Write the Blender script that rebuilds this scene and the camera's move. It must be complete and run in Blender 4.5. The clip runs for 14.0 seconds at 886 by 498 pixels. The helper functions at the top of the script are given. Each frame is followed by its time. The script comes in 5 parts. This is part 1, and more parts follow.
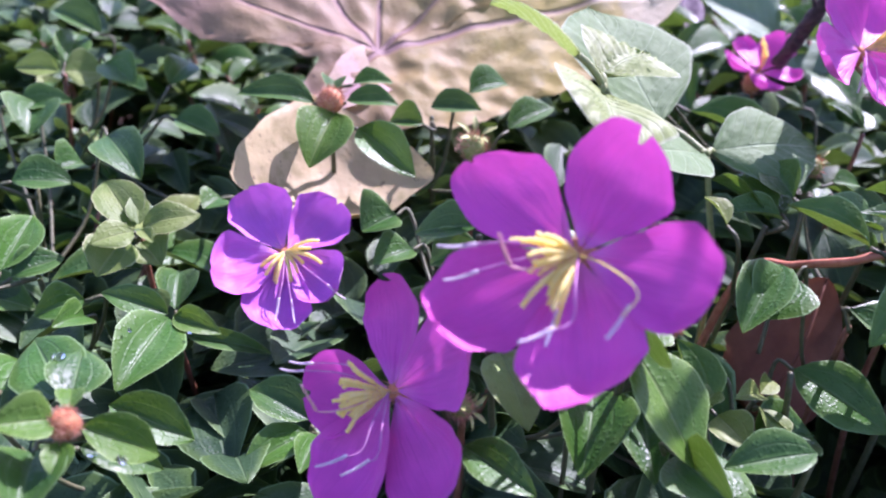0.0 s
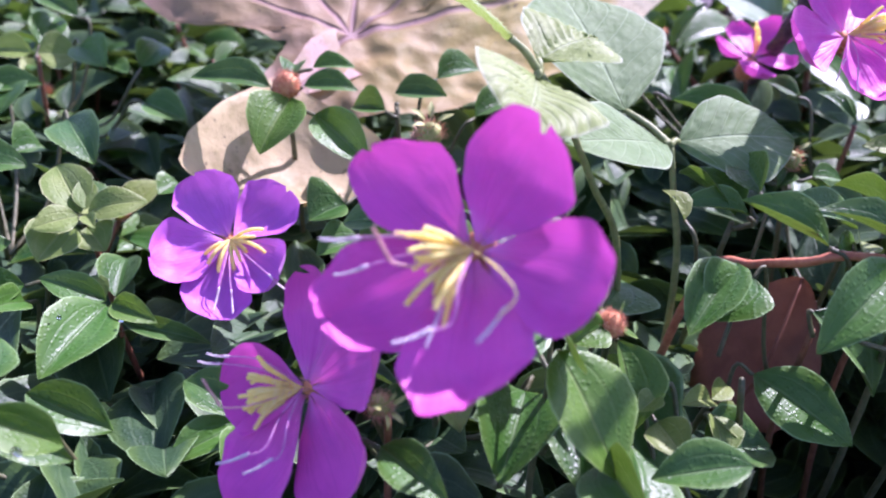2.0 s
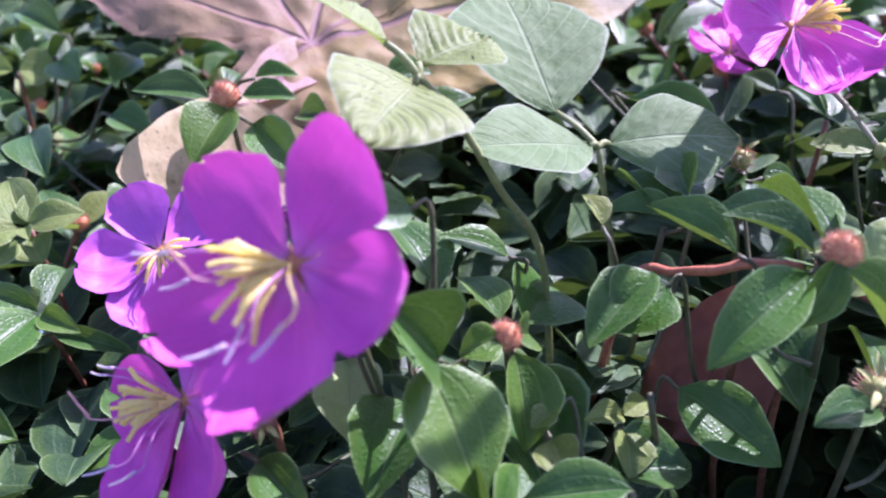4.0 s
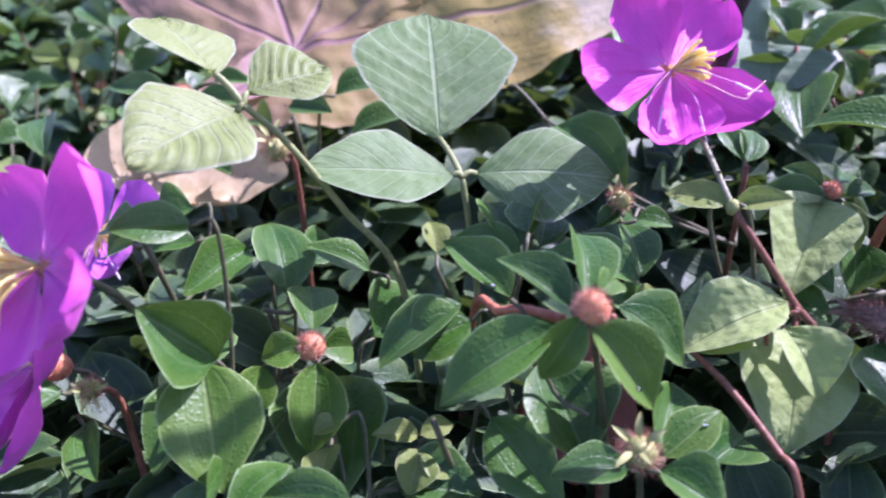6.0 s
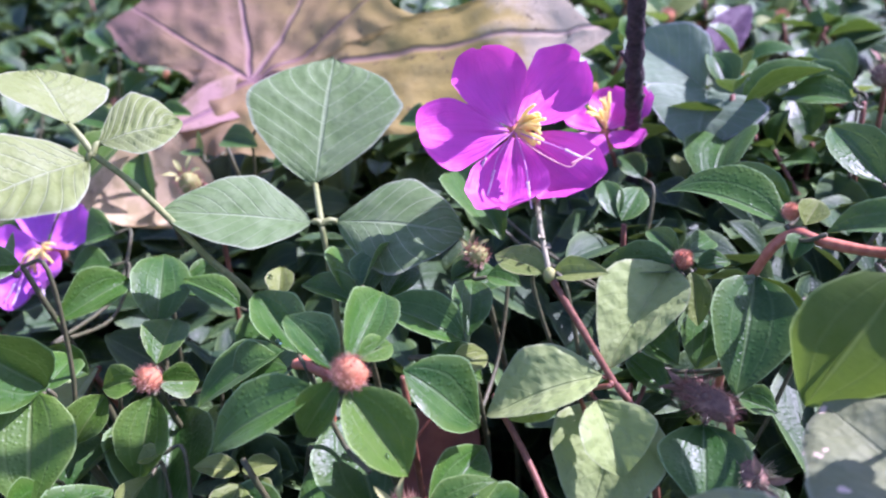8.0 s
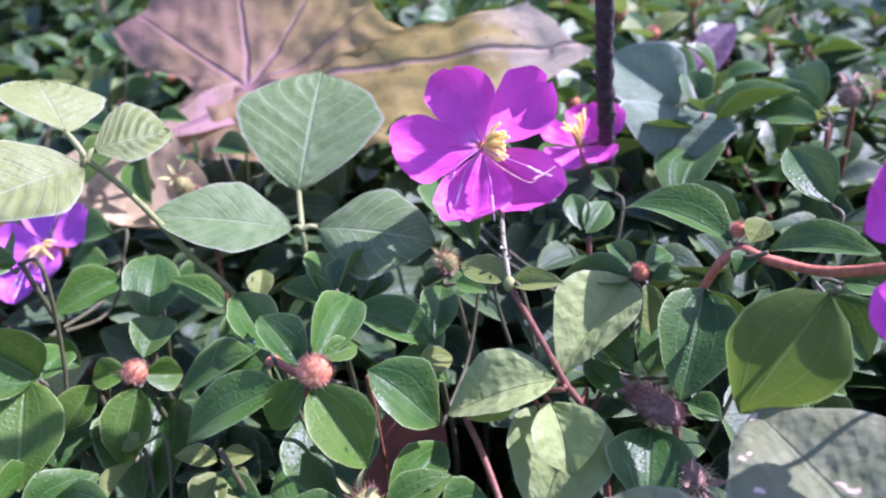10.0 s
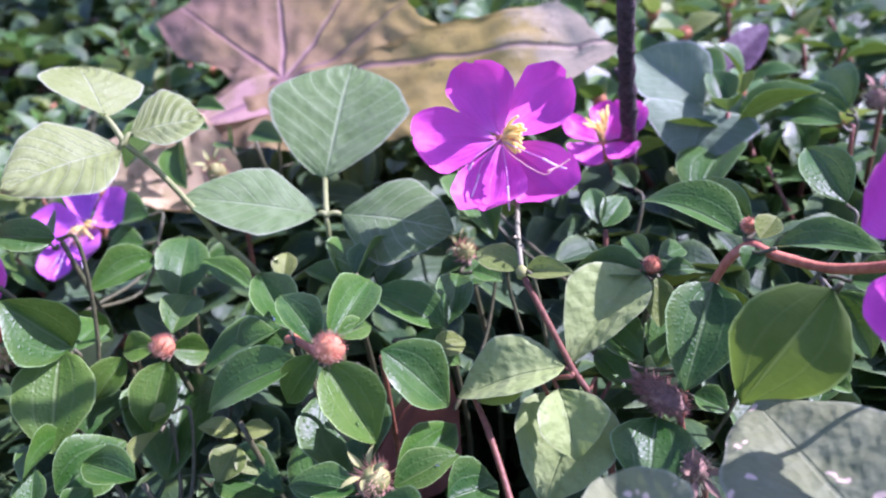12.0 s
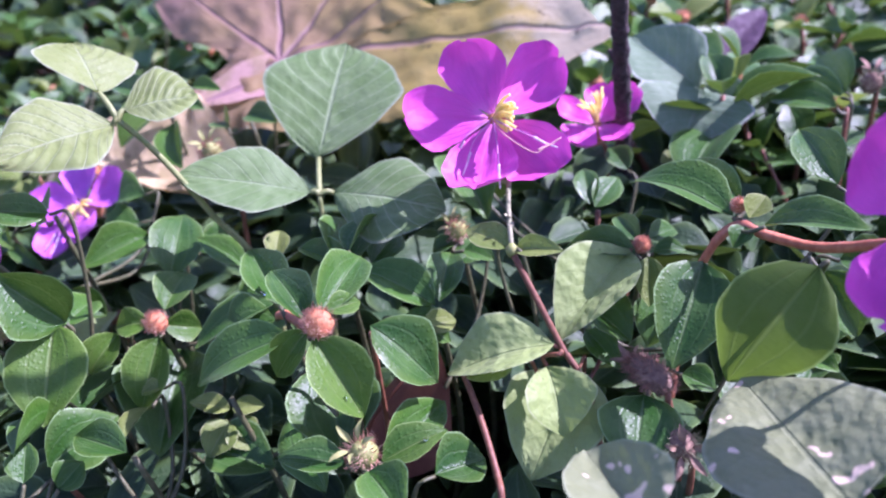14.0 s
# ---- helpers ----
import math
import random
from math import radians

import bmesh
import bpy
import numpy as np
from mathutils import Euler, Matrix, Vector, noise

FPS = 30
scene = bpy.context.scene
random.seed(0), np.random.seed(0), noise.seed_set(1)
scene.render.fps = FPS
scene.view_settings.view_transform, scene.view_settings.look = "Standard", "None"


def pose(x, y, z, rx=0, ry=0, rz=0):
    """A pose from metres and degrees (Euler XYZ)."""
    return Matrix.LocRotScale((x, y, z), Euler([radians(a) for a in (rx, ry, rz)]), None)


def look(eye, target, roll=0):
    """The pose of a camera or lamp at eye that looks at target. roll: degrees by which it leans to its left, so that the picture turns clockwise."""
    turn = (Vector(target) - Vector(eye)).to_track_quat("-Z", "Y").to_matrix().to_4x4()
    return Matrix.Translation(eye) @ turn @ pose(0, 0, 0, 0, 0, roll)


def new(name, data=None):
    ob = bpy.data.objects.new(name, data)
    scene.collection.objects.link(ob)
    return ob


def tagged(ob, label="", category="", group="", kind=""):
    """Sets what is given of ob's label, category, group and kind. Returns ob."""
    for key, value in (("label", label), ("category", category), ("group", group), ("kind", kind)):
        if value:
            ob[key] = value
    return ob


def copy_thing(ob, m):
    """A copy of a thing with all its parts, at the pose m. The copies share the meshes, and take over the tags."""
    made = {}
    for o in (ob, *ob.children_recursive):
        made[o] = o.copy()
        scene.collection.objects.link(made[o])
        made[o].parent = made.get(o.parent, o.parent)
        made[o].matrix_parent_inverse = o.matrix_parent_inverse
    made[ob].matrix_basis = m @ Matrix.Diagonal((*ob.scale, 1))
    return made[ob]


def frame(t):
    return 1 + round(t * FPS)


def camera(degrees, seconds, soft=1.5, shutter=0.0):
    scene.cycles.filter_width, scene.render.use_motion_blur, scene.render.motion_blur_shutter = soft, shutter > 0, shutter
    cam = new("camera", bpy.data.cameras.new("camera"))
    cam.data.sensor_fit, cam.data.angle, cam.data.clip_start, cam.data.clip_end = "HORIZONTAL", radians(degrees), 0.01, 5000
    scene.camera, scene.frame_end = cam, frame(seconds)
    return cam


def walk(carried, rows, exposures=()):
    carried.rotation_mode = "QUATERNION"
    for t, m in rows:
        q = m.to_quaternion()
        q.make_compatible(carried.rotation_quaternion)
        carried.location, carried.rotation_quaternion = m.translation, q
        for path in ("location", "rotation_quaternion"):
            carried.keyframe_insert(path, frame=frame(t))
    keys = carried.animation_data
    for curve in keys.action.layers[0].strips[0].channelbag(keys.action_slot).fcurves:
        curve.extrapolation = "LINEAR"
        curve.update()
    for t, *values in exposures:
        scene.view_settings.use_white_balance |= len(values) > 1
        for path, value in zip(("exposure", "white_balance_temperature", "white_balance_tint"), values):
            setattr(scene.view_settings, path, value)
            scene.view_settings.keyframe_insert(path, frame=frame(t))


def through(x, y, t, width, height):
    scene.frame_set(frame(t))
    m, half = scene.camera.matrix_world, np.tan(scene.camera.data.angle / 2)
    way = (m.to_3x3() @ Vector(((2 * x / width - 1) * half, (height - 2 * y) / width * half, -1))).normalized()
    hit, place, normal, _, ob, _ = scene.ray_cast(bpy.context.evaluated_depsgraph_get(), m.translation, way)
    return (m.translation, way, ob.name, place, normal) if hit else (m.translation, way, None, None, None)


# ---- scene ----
cam = camera(56.1, 14.0, soft=2.2, shutter=0.5)
cam.data.dof.use_dof, cam.data.dof.focus_distance, cam.data.dof.aperture_fstop = True, 0.155, 18.0
PATH = [
    (0, (0.0, 0.0, 0.225), (0.077, 1.799, -0.644), 2.9),
    (0.5, (0.004, 0.0, 0.224), (0.077, 1.797, -0.653), 3.3),
    (1, (0.009, 0.001, 0.224), (0.058, 1.794, -0.661), 2.9),
    (1.5, (0.014, 0.003, 0.225), (0.033, 1.797, -0.659), 2.4),
    (2, (0.02, 0.006, 0.224), (-0.012, 1.791, -0.678), 2.4),
    (2.5, (0.028, 0.007, 0.225), (-0.058, 1.784, -0.69), 2.0),
    (2.7, (0.031, 0.009, 0.226), (-0.083, 1.77, -0.715), 1.1),
    (4.8, (0.071, 0.014, 0.223), (-0.304, 1.769, -0.661), -0.2),
    (5, (0.077, 0.015, 0.223), (-0.35, 1.743, -0.689), -0.1),
    (5.5, (0.099, 0.018, 0.228), (-0.481, 1.702, -0.683), -1.3),
    (6, (0.116, 0.023, 0.234), (-0.554, 1.658, -0.704), -1.8),
    (6.5, (0.13, 0.03, 0.241), (-0.623, 1.585, -0.766), -2.7),
    (7, (0.145, 0.034, 0.237), (-0.701, 1.581, -0.706), -2.8),
    (7.5, (0.157, 0.043, 0.241), (-0.736, 1.569, -0.693), -3.6),
    (8, (0.166, 0.049, 0.244), (-0.783, 1.537, -0.697), -3.3),
    (10.5, (0.178, 0.045, 0.251), (-0.804, 1.512, -0.69), -2.3),
    (11, (0.179, 0.043, 0.252), (-0.819, 1.498, -0.691), -2.1),
    (11.5, (0.182, 0.043, 0.251), (-0.848, 1.481, -0.684), -2.2),
    (12, (0.185, 0.045, 0.25), (-0.872, 1.46, -0.689), -2.3),
    (12.5, (0.189, 0.048, 0.251), (-0.885, 1.441, -0.703), -2.2),
    (13, (0.192, 0.048, 0.251), (-0.886, 1.438, -0.701), -2.6),
    (13.5, (0.19, 0.046, 0.25), (-0.877, 1.445, -0.7), -2.2),
    (14, (0.188, 0.045, 0.248), (-0.869, 1.446, -0.711), -2.0),
]
walk(cam, [(t, look(eye, target, roll)) for t, eye, target, roll in PATH], exposures=[(0.0, 1.54, 5550.0, 49.0), (2.5, 1.54, 5550.0, 49.0), (5.0, 1.47, 5420.0, 55.0), (14.0, 1.41, 5340.0, 58.0)])

# ---- light ----
SUN = Vector((0.44, 0.48, 0.76)).normalized()
world = bpy.data.worlds.new("sky")
scene.world = world
world.use_nodes = True
wn = world.node_tree
sky = wn.nodes.new("ShaderNodeTexSky")
sky.sky_type, sky.sun_disc = "NISHITA", False
sky.sun_elevation = math.asin(SUN.z)
sky.sun_rotation = math.atan2(SUN.x, SUN.y)
wn.nodes["Background"].inputs["Strength"].default_value = 0.115
wn.links.new(sky.outputs["Color"], wn.nodes["Background"].inputs["Color"])
sun_data = bpy.data.lights.new("sun", "SUN")
sun_data.energy, sun_data.angle, sun_data.color = 4.7, radians(0.5), (1.0, 0.96, 0.90)
sun = new("sun", sun_data)
sun.matrix_world = look(SUN * 3, (0, 0, 0))


# ---- materials ----
class Nodes:
    """A short way to write a node material."""

    def __init__(self, name):
        self.mat = bpy.data.materials.new(name)
        self.mat.use_nodes = True
        self.tree = self.mat.node_tree
        self.tree.nodes.clear()

    def add(self, kind, **sets):
        node = self.tree.nodes.new(kind)
        for key, value in sets.items():
            node.inputs[key.replace("_", " ")].default_value = value
        return node

    def link(self, a, out, b, into):
        self.tree.links.new(a.outputs[out], b.inputs[into])

    def math(self, op, a, b=None, c=None):
        node = self.tree.nodes.new("ShaderNodeMath")
        node.operation = op
        for i, v in enumerate((a, b, c)):
            if v is None:
                continue
            if isinstance(v, (int, float)):
                node.inputs[i].default_value = v
            else:
                self.tree.links.new(v, node.inputs[i])
        return node.outputs[0]

    def mix(self, fac, a, b, blend="MIX"):
        node = self.tree.nodes.new("ShaderNodeMix")
        node.data_type, node.blend_type = "RGBA", blend
        for i, v in ((0, fac), (6, a), (7, b)):
            if isinstance(v, (int, float)):
                node.inputs[i].default_value = v
            elif isinstance(v, tuple):
                node.inputs[i].default_value = (*v, 1)
            else:
                self.tree.links.new(v, node.inputs[i])
        return node.outputs[2]

    def ramp(self, fac, lo, hi):
        node = self.tree.nodes.new("ShaderNodeMapRange")
        node.interpolation_type = "SMOOTHSTEP"
        node.inputs["From Min"].default_value, node.inputs["From Max"].default_value = lo, hi
        self.tree.links.new(fac, node.inputs["Value"])
        return node.outputs[0]

    def noise(self, coords, scale, detail=3.0, rough=0.55):
        node = self.tree.nodes.new("ShaderNodeTexNoise")
        node.inputs["Scale"].default_value, node.inputs["Detail"].default_value, node.inputs["Roughness"].default_value = scale, detail, rough
        self.tree.links.new(coords, node.inputs["Vector"])
        return node.outputs["Fac"]

    def bump(self, height, strength, distance):
        node = self.tree.nodes.new("ShaderNodeBump")
        node.inputs["Strength"].default_value, node.inputs["Distance"].default_value = strength, distance
        self.tree.links.new(height, node.inputs["Height"])
        return node.outputs[0]

    def finish(self, colour, rough, bump=None, through=0.0, thru_colour=None, spec=0.5, sheen=0.0, metal=0.0):
        """Principled, mixed with light that passes through a thin sheet."""
        p = self.tree.nodes.new("ShaderNodeBsdfPrincipled")
        p.inputs["Specular IOR Level"].default_value = spec
        p.inputs["Metallic"].default_value = metal
        p.inputs["Sheen Weight"].default_value = sheen
        p.inputs["Sheen Roughness"].default_value = 0.4
        for value, into in ((colour, "Base Color"), (rough, "Roughness")):
            if isinstance(value, tuple):
                p.inputs[into].default_value = (*value, 1)
            elif isinstance(value, (int, float)):
                p.inputs[into].default_value = value
            else:
                self.tree.links.new(value, p.inputs[into])
        if bump is not None:
            self.tree.links.new(bump, p.inputs["Normal"])
        last = p
        if through > 0:
            tr = self.tree.nodes.new("ShaderNodeBsdfTranslucent")
            value = colour if thru_colour is None else thru_colour
            if isinstance(value, tuple):
                tr.inputs["Color"].default_value = (*value, 1)
            else:
                self.tree.links.new(value, tr.inputs["Color"])
            if bump is not None:
                self.tree.links.new(bump, tr.inputs["Normal"])
            last = self.tree.nodes.new("ShaderNodeMixShader")
            last.inputs[0].default_value = through
            self.tree.links.new(p.outputs[0], last.inputs[1])
            self.tree.links.new(tr.outputs[0], last.inputs[2])
        o = self.tree.nodes.new("ShaderNodeOutputMaterial")
        self.tree.links.new(last.outputs[0], o.inputs["Surface"])
        return self.mat


def leaf_material(name, dark, light, vein, rough=0.50, through=0.30, spots=0.0, pinnate=False, matte=0.0, island=False, rim=0.5, veined=1.0, pimpled=0.35):
    """A leaf: blade colour that varies from leaf to leaf and in blotches, veins, a pale hairy margin, a fine pimpled relief."""
    n = Nodes(name)
    tc, uv, info = n.add("ShaderNodeTexCoord"), n.add("ShaderNodeUVMap"), n.add("ShaderNodeObjectInfo")
    geo = n.add("ShaderNodeNewGeometry")
    xyz = n.add("ShaderNodeSeparateXYZ")
    n.link(uv, "UV", xyz, 0)
    u, v = xyz.outputs[0], n.math("ABSOLUTE", n.math("MULTIPLY_ADD", xyz.outputs[1], 2.0, -1.0))
    pos = geo.outputs["Position"] if island else tc.outputs["Object"]
    rnd = geo.outputs["Random Per Island"] if island else info.outputs["Random"]
    big, fine = n.noise(pos, 160.0, 3.0), n.noise(pos, 900.0, 4.0, 0.6)
    colour = n.mix(rnd, dark, light)
    colour = n.mix(n.math("MULTIPLY", n.ramp(big, 0.35, 0.75), 0.55), colour, tuple(0.55 * a + 0.45 * b for a, b in zip(light, vein)))
    colour = n.mix(n.math("MULTIPLY", n.ramp(fine, 0.45, 0.8), 0.25), colour, tuple(0.6 * c for c in dark))
    mid = n.ramp(v, 0.04 if pinnate else 0.07, 0.012)
    if not pinnate:
        young = n.math("MAXIMUM", n.ramp(v, 0.55, 1.0), n.ramp(u, 0.80, 1.0))
        colour = n.mix(n.math("MULTIPLY", young, 0.36), colour, (0.10, 0.17, 0.02))
    if pinnate:
        s = n.math("ABSOLUTE", n.math("SUBTRACT", n.math("FRACT", n.math("SUBTRACT", n.math("MULTIPLY", u, 8.0), n.math("MULTIPLY", v, 2.6))), 0.5))
        side = n.ramp(s, 0.07, 0.015)
        relief = n.math("ADD", n.math("MULTIPLY", side, -0.22 * veined), n.math("MULTIPLY", n.noise(pos, 300.0, 1.5), 1.2 if veined > 0.6 else 3.0))
    else:
        d1 = n.math("ABSOLUTE", n.math("SUBTRACT", v, 0.46))
        side = n.ramp(d1, 0.05, 0.012)
        rung = n.ramp(n.math("ABSOLUTE", n.math("SUBTRACT", n.math("FRACT", n.math("MULTIPLY", u, 17.0)), 0.5)), 0.16, 0.05)
        relief = n.math("ADD", n.math("MULTIPLY", side, -0.22), n.math("MULTIPLY", rung, -0.04))
    veins = n.math("MAXIMUM", mid, side)
    colour = n.mix(n.math("MULTIPLY", n.math("MAXIMUM", mid, n.math("MULTIPLY", side, 0.8 if pinnate else 0.35)), 0.62 * veined), colour, vein)
    colour = n.mix(n.math("MULTIPLY", n.ramp(v, 0.93, 0.985), rim), colour, tuple(min(0.6, 2.2 * c + 0.04) for c in vein))
    speck = n.ramp(n.noise(pos, 1500.0, 1.0), 0.72, 0.78)
    colour = n.mix(n.math("MULTIPLY", speck, 0.6), colour, tuple(0.4 * c for c in dark))
    if spots:
        wear = n.ramp(n.noise(pos, 260.0, 1.2), 0.655, 0.68)
        colour = n.mix(n.math("MULTIPLY", wear, spots), colour, (0.68, 0.54, 0.38))
    pimple = n.tree.nodes.new("ShaderNodeTexVoronoi")
    pimple.inputs["Scale"].default_value = 1100.0
    n.tree.links.new(pos, pimple.inputs["Vector"])
    relief = n.math("ADD", n.math("MULTIPLY", mid, -0.5 if pinnate else -1.0), relief)
    relief = n.math("ADD", relief, n.math("MULTIPLY", n.ramp(pimple.outputs["Distance"], 0.55, 0.05), 0.0 if pinnate else pimpled))
    relief = n.math("ADD", relief, n.math("MULTIPLY", big, 1.2))
    bump = n.bump(relief, 0.9 if pinnate else 0.55, 0.0004)
    roughness = n.math("MULTIPLY_ADD", fine, 0.25, rough - 0.1)
    thru = n.mix(0.42, colour, (0.24, 0.38, 0.03))
    return n.finish(colour, roughness, bump, through, thru, 0.22 if pinnate else 0.3 if island else 0.33, matte)


M_LEAF = leaf_material("leaf_dark_green", (0.010, 0.055, 0.005), (0.040, 0.125, 0.009), (0.11, 0.18, 0.065), rough=0.40, through=0.18, matte=0.02)
M_YOUNG = leaf_material("leaf_yellow_green", (0.10, 0.17, 0.03), (0.19, 0.24, 0.05), (0.28, 0.32, 0.12), through=0.32)
M_QUILT = leaf_material("leaf_light_green", (0.26, 0.35, 0.10), (0.31, 0.41, 0.13), (0.33, 0.40, 0.19), 0.5, 0.34, pinnate=True, matte=0.05, veined=0.3, rim=0.2)
M_VINE = leaf_material("leaf_pale_vine", (0.088, 0.160, 0.048), (0.110, 0.184, 0.060), (0.29, 0.37, 0.20), 0.65, 0.24, pinnate=True, matte=0.05, rim=0.25, veined=0.85)
M_VINE_YOUNG = leaf_material("leaf_young_vine", (0.20, 0.265, 0.075), (0.24, 0.30, 0.095), (0.38, 0.44, 0.24), 0.5, 0.40, pinnate=True, matte=0.05, rim=0.3)
M_FAR = leaf_material("leaf_blue_green", (0.125, 0.20, 0.105), (0.155, 0.235, 0.125), (0.26, 0.33, 0.23), 0.6, 0.2, pinnate=True, matte=0.05, veined=0.8)
M_SPOT = leaf_material("leaf_spotted_grey_green", (0.145, 0.175, 0.075), (0.175, 0.205, 0.09), (0.22, 0.26, 0.17), 0.6, 0.15, spots=0.9, pinnate=True, matte=0.05, veined=0.15, rim=0.2)
M_PURPLE = leaf_material("leaf_purple", (0.055, 0.032, 0.05), (0.08, 0.045, 0.07), (0.13, 0.08, 0.11), 0.6, 0.15, pinnate=True, veined=0.5, rim=0.2)
M_STUFF = leaf_material("leaf_mat", (0.012, 0.038, 0.016), (0.034, 0.080, 0.021), (0.09, 0.15, 0.06), rough=0.5, through=0.12, matte=0.02, island=True)
M_MID = leaf_material("leaf_fresh_green", (0.030, 0.098, 0.008), (0.064, 0.150, 0.013), (0.16, 0.23, 0.065), rough=0.42, through=0.28, matte=0.02)
M_GLOW = leaf_material("leaf_thin_green", (0.045, 0.100, 0.010), (0.055, 0.115, 0.012), (0.16, 0.23, 0.065), rough=0.5, through=0.5, pimpled=0.06)
LEAF_KINDS = {"t": M_GLOW, "g": M_LEAF, "m": M_MID, "y": M_YOUNG, "p": M_QUILT, "v": M_VINE, "w": M_VINE_YOUNG, "q": M_FAR, "s": M_SPOT, "u": M_PURPLE}


def petal_material(name="petal_violet", a=(0.64, 0.088, 0.42), b=(0.72, 0.105, 0.47)):
    n = Nodes(name)
    uv, tc, info = n.add("ShaderNodeUVMap"), n.add("ShaderNodeTexCoord"), n.add("ShaderNodeObjectInfo")
    xyz = n.add("ShaderNodeSeparateXYZ")
    n.link(uv, "UV", xyz, 0)
    stretch = n.add("ShaderNodeCombineXYZ")
    n.tree.links.new(n.math("MULTIPLY", xyz.outputs[0], 1.6), stretch.inputs[0])
    n.tree.links.new(n.math("MULTIPLY", xyz.outputs[1], 34.0), stretch.inputs[1])
    streak = n.noise(stretch.outputs[0], 1.0, 4.0)
    fine = n.noise(tc.outputs["Object"], 1300.0, 3.0)
    soft = n.noise(tc.outputs["Object"], 170.0, 2.0)
    u = xyz.outputs[0]
    v = n.math("ABSOLUTE", n.math("MULTIPLY_ADD", xyz.outputs[1], 2.0, -1.0))
    colour = n.mix(info.outputs["Random"], a, b)
    colour = n.mix(n.math("MULTIPLY", n.ramp(soft, 0.35, 0.7), 0.35), colour, tuple(0.72 * c for c in a))
    colour = n.mix(n.math("MULTIPLY", n.ramp(streak, 0.45, 0.7), 0.4), colour, tuple(0.75 * c for c in a))
    line = n.math("MULTIPLY", n.ramp(n.math("ABSOLUTE", n.math("SUBTRACT", n.math("FRACT", n.math("MULTIPLY", v, 4.5)), 0.5)), 0.13, 0.02), n.ramp(u, 0.75, 0.1))
    colour = n.mix(n.math("MULTIPLY", n.ramp(u, 0.30, 0.0), 0.5), colour, (0.74, 0.30, 0.62))
    colour = n.mix(n.math("MULTIPLY", line, 0.30), colour, tuple(0.55 * c for c in a))
    relief = n.math("ADD", n.math("MULTIPLY", streak, 1.0), n.math("MULTIPLY", fine, 0.35))
    relief = n.math("ADD", relief, n.math("ADD", n.math("MULTIPLY", soft, 3.0), n.math("MULTIPLY", line, -0.8)))
    return n.finish(colour, 0.5, n.bump(relief, 0.5, 0.0004), 0.15, n.mix(0.5, colour, tuple(min(1.0, 1.3 * c) for c in b)), 0.35, 0.12)


def plain_material(name, a, b, rough=0.6, scale=600.0, through=0.0, bump=0.4, depth=0.0004, spec=0.4, island=False):
    n = Nodes(name)
    tc, geo = n.add("ShaderNodeTexCoord"), n.add("ShaderNodeNewGeometry")
    pos = tc.outputs["Object"]
    f1, f2 = n.noise(pos, scale, 4.0), n.noise(pos, scale * 0.18, 2.0)
    colour = n.mix(n.ramp(f1, 0.3, 0.7), a, b)
    colour = n.mix(n.math("MULTIPLY", n.ramp(f2, 0.4, 0.75), 0.4), colour, tuple(0.6 * c for c in a))
    if island:
        colour = n.mix(n.math("MULTIPLY", geo.outputs["Random Per Island"], 0.6), colour, tuple(0.35 * c for c in a))
    return n.finish(colour, rough, n.bump(f1, bump, depth), through, None, spec)


M_PETAL = petal_material()
M_PETAL_BLUE = petal_material("petal_blue_violet", (0.48, 0.125, 0.50), (0.54, 0.14, 0.54))
M_PEDICEL = plain_material("stem_pale_hairy", (0.20, 0.21, 0.10), (0.31, 0.30, 0.18), 0.7, 900)
M_ANTHER = plain_material("stamen_yellow", (0.97, 0.82, 0.22), (0.98, 0.90, 0.40), 0.5, 1500, 0.45)
M_PALE = plain_material("stamen_pale_lilac", (0.82, 0.70, 0.76), (0.88, 0.82, 0.82), 0.55, 1500, 0.45)
M_PINK = plain_material("stamen_pink", (0.72, 0.32, 0.34), (0.78, 0.48, 0.40), 0.55, 1500, 0.2)
M_BUD = plain_material("bud_coral", (0.44, 0.13, 0.06), (0.58, 0.29, 0.12), 0.7, 900)
M_HAIR = plain_material("bristle_pink", (0.60, 0.30, 0.20), (0.74, 0.50, 0.34), 0.6, 1500, 0.3)
M_RUSTY_HAIR = plain_material("bristle_rusty", (0.22, 0.10, 0.07), (0.40, 0.22, 0.15), 0.7, 1500, 0.2)
M_POD = plain_material("pod_yellow_green", (0.22, 0.26, 0.06), (0.34, 0.34, 0.12), 0.65, 900)
M_DRYPOD = plain_material("pod_dry_brown", (0.15, 0.085, 0.06), (0.30, 0.19, 0.12), 0.8, 900)
M_STEM = plain_material("stem_red_brown", (0.15, 0.055, 0.028), (0.23, 0.10, 0.05), 0.55, 800)
M_RUNNER = plain_material("stem_orange_red", (0.40, 0.12, 0.06), (0.50, 0.20, 0.10), 0.5, 800)
M_STEM_GREEN = plain_material("stem_green", (0.16, 0.20, 0.06), (0.24, 0.26, 0.09), 0.55, 800)
M_STEM_DARK = plain_material("stem_dark_green", (0.06, 0.075, 0.028), (0.11, 0.10, 0.045), 0.55, 800)
M_FILAMENT = plain_material("stamen_violet", (0.60, 0.22, 0.50), (0.70, 0.34, 0.56), 0.55, 1500, 0.3)
M_TWIG = plain_material("twig_bark", (0.030, 0.020, 0.020), (0.085, 0.060, 0.055), 0.85, 700, 0, 1.0, 0.0012)
M_RUST = plain_material("rust_leaf", (0.16, 0.055, 0.03), (0.22, 0.085, 0.045), 0.7, 250, 0.1)
M_LITTER = plain_material("leaf_litter", (0.07, 0.042, 0.028), (0.14, 0.085, 0.05), 0.85, 250, 0, island=True)
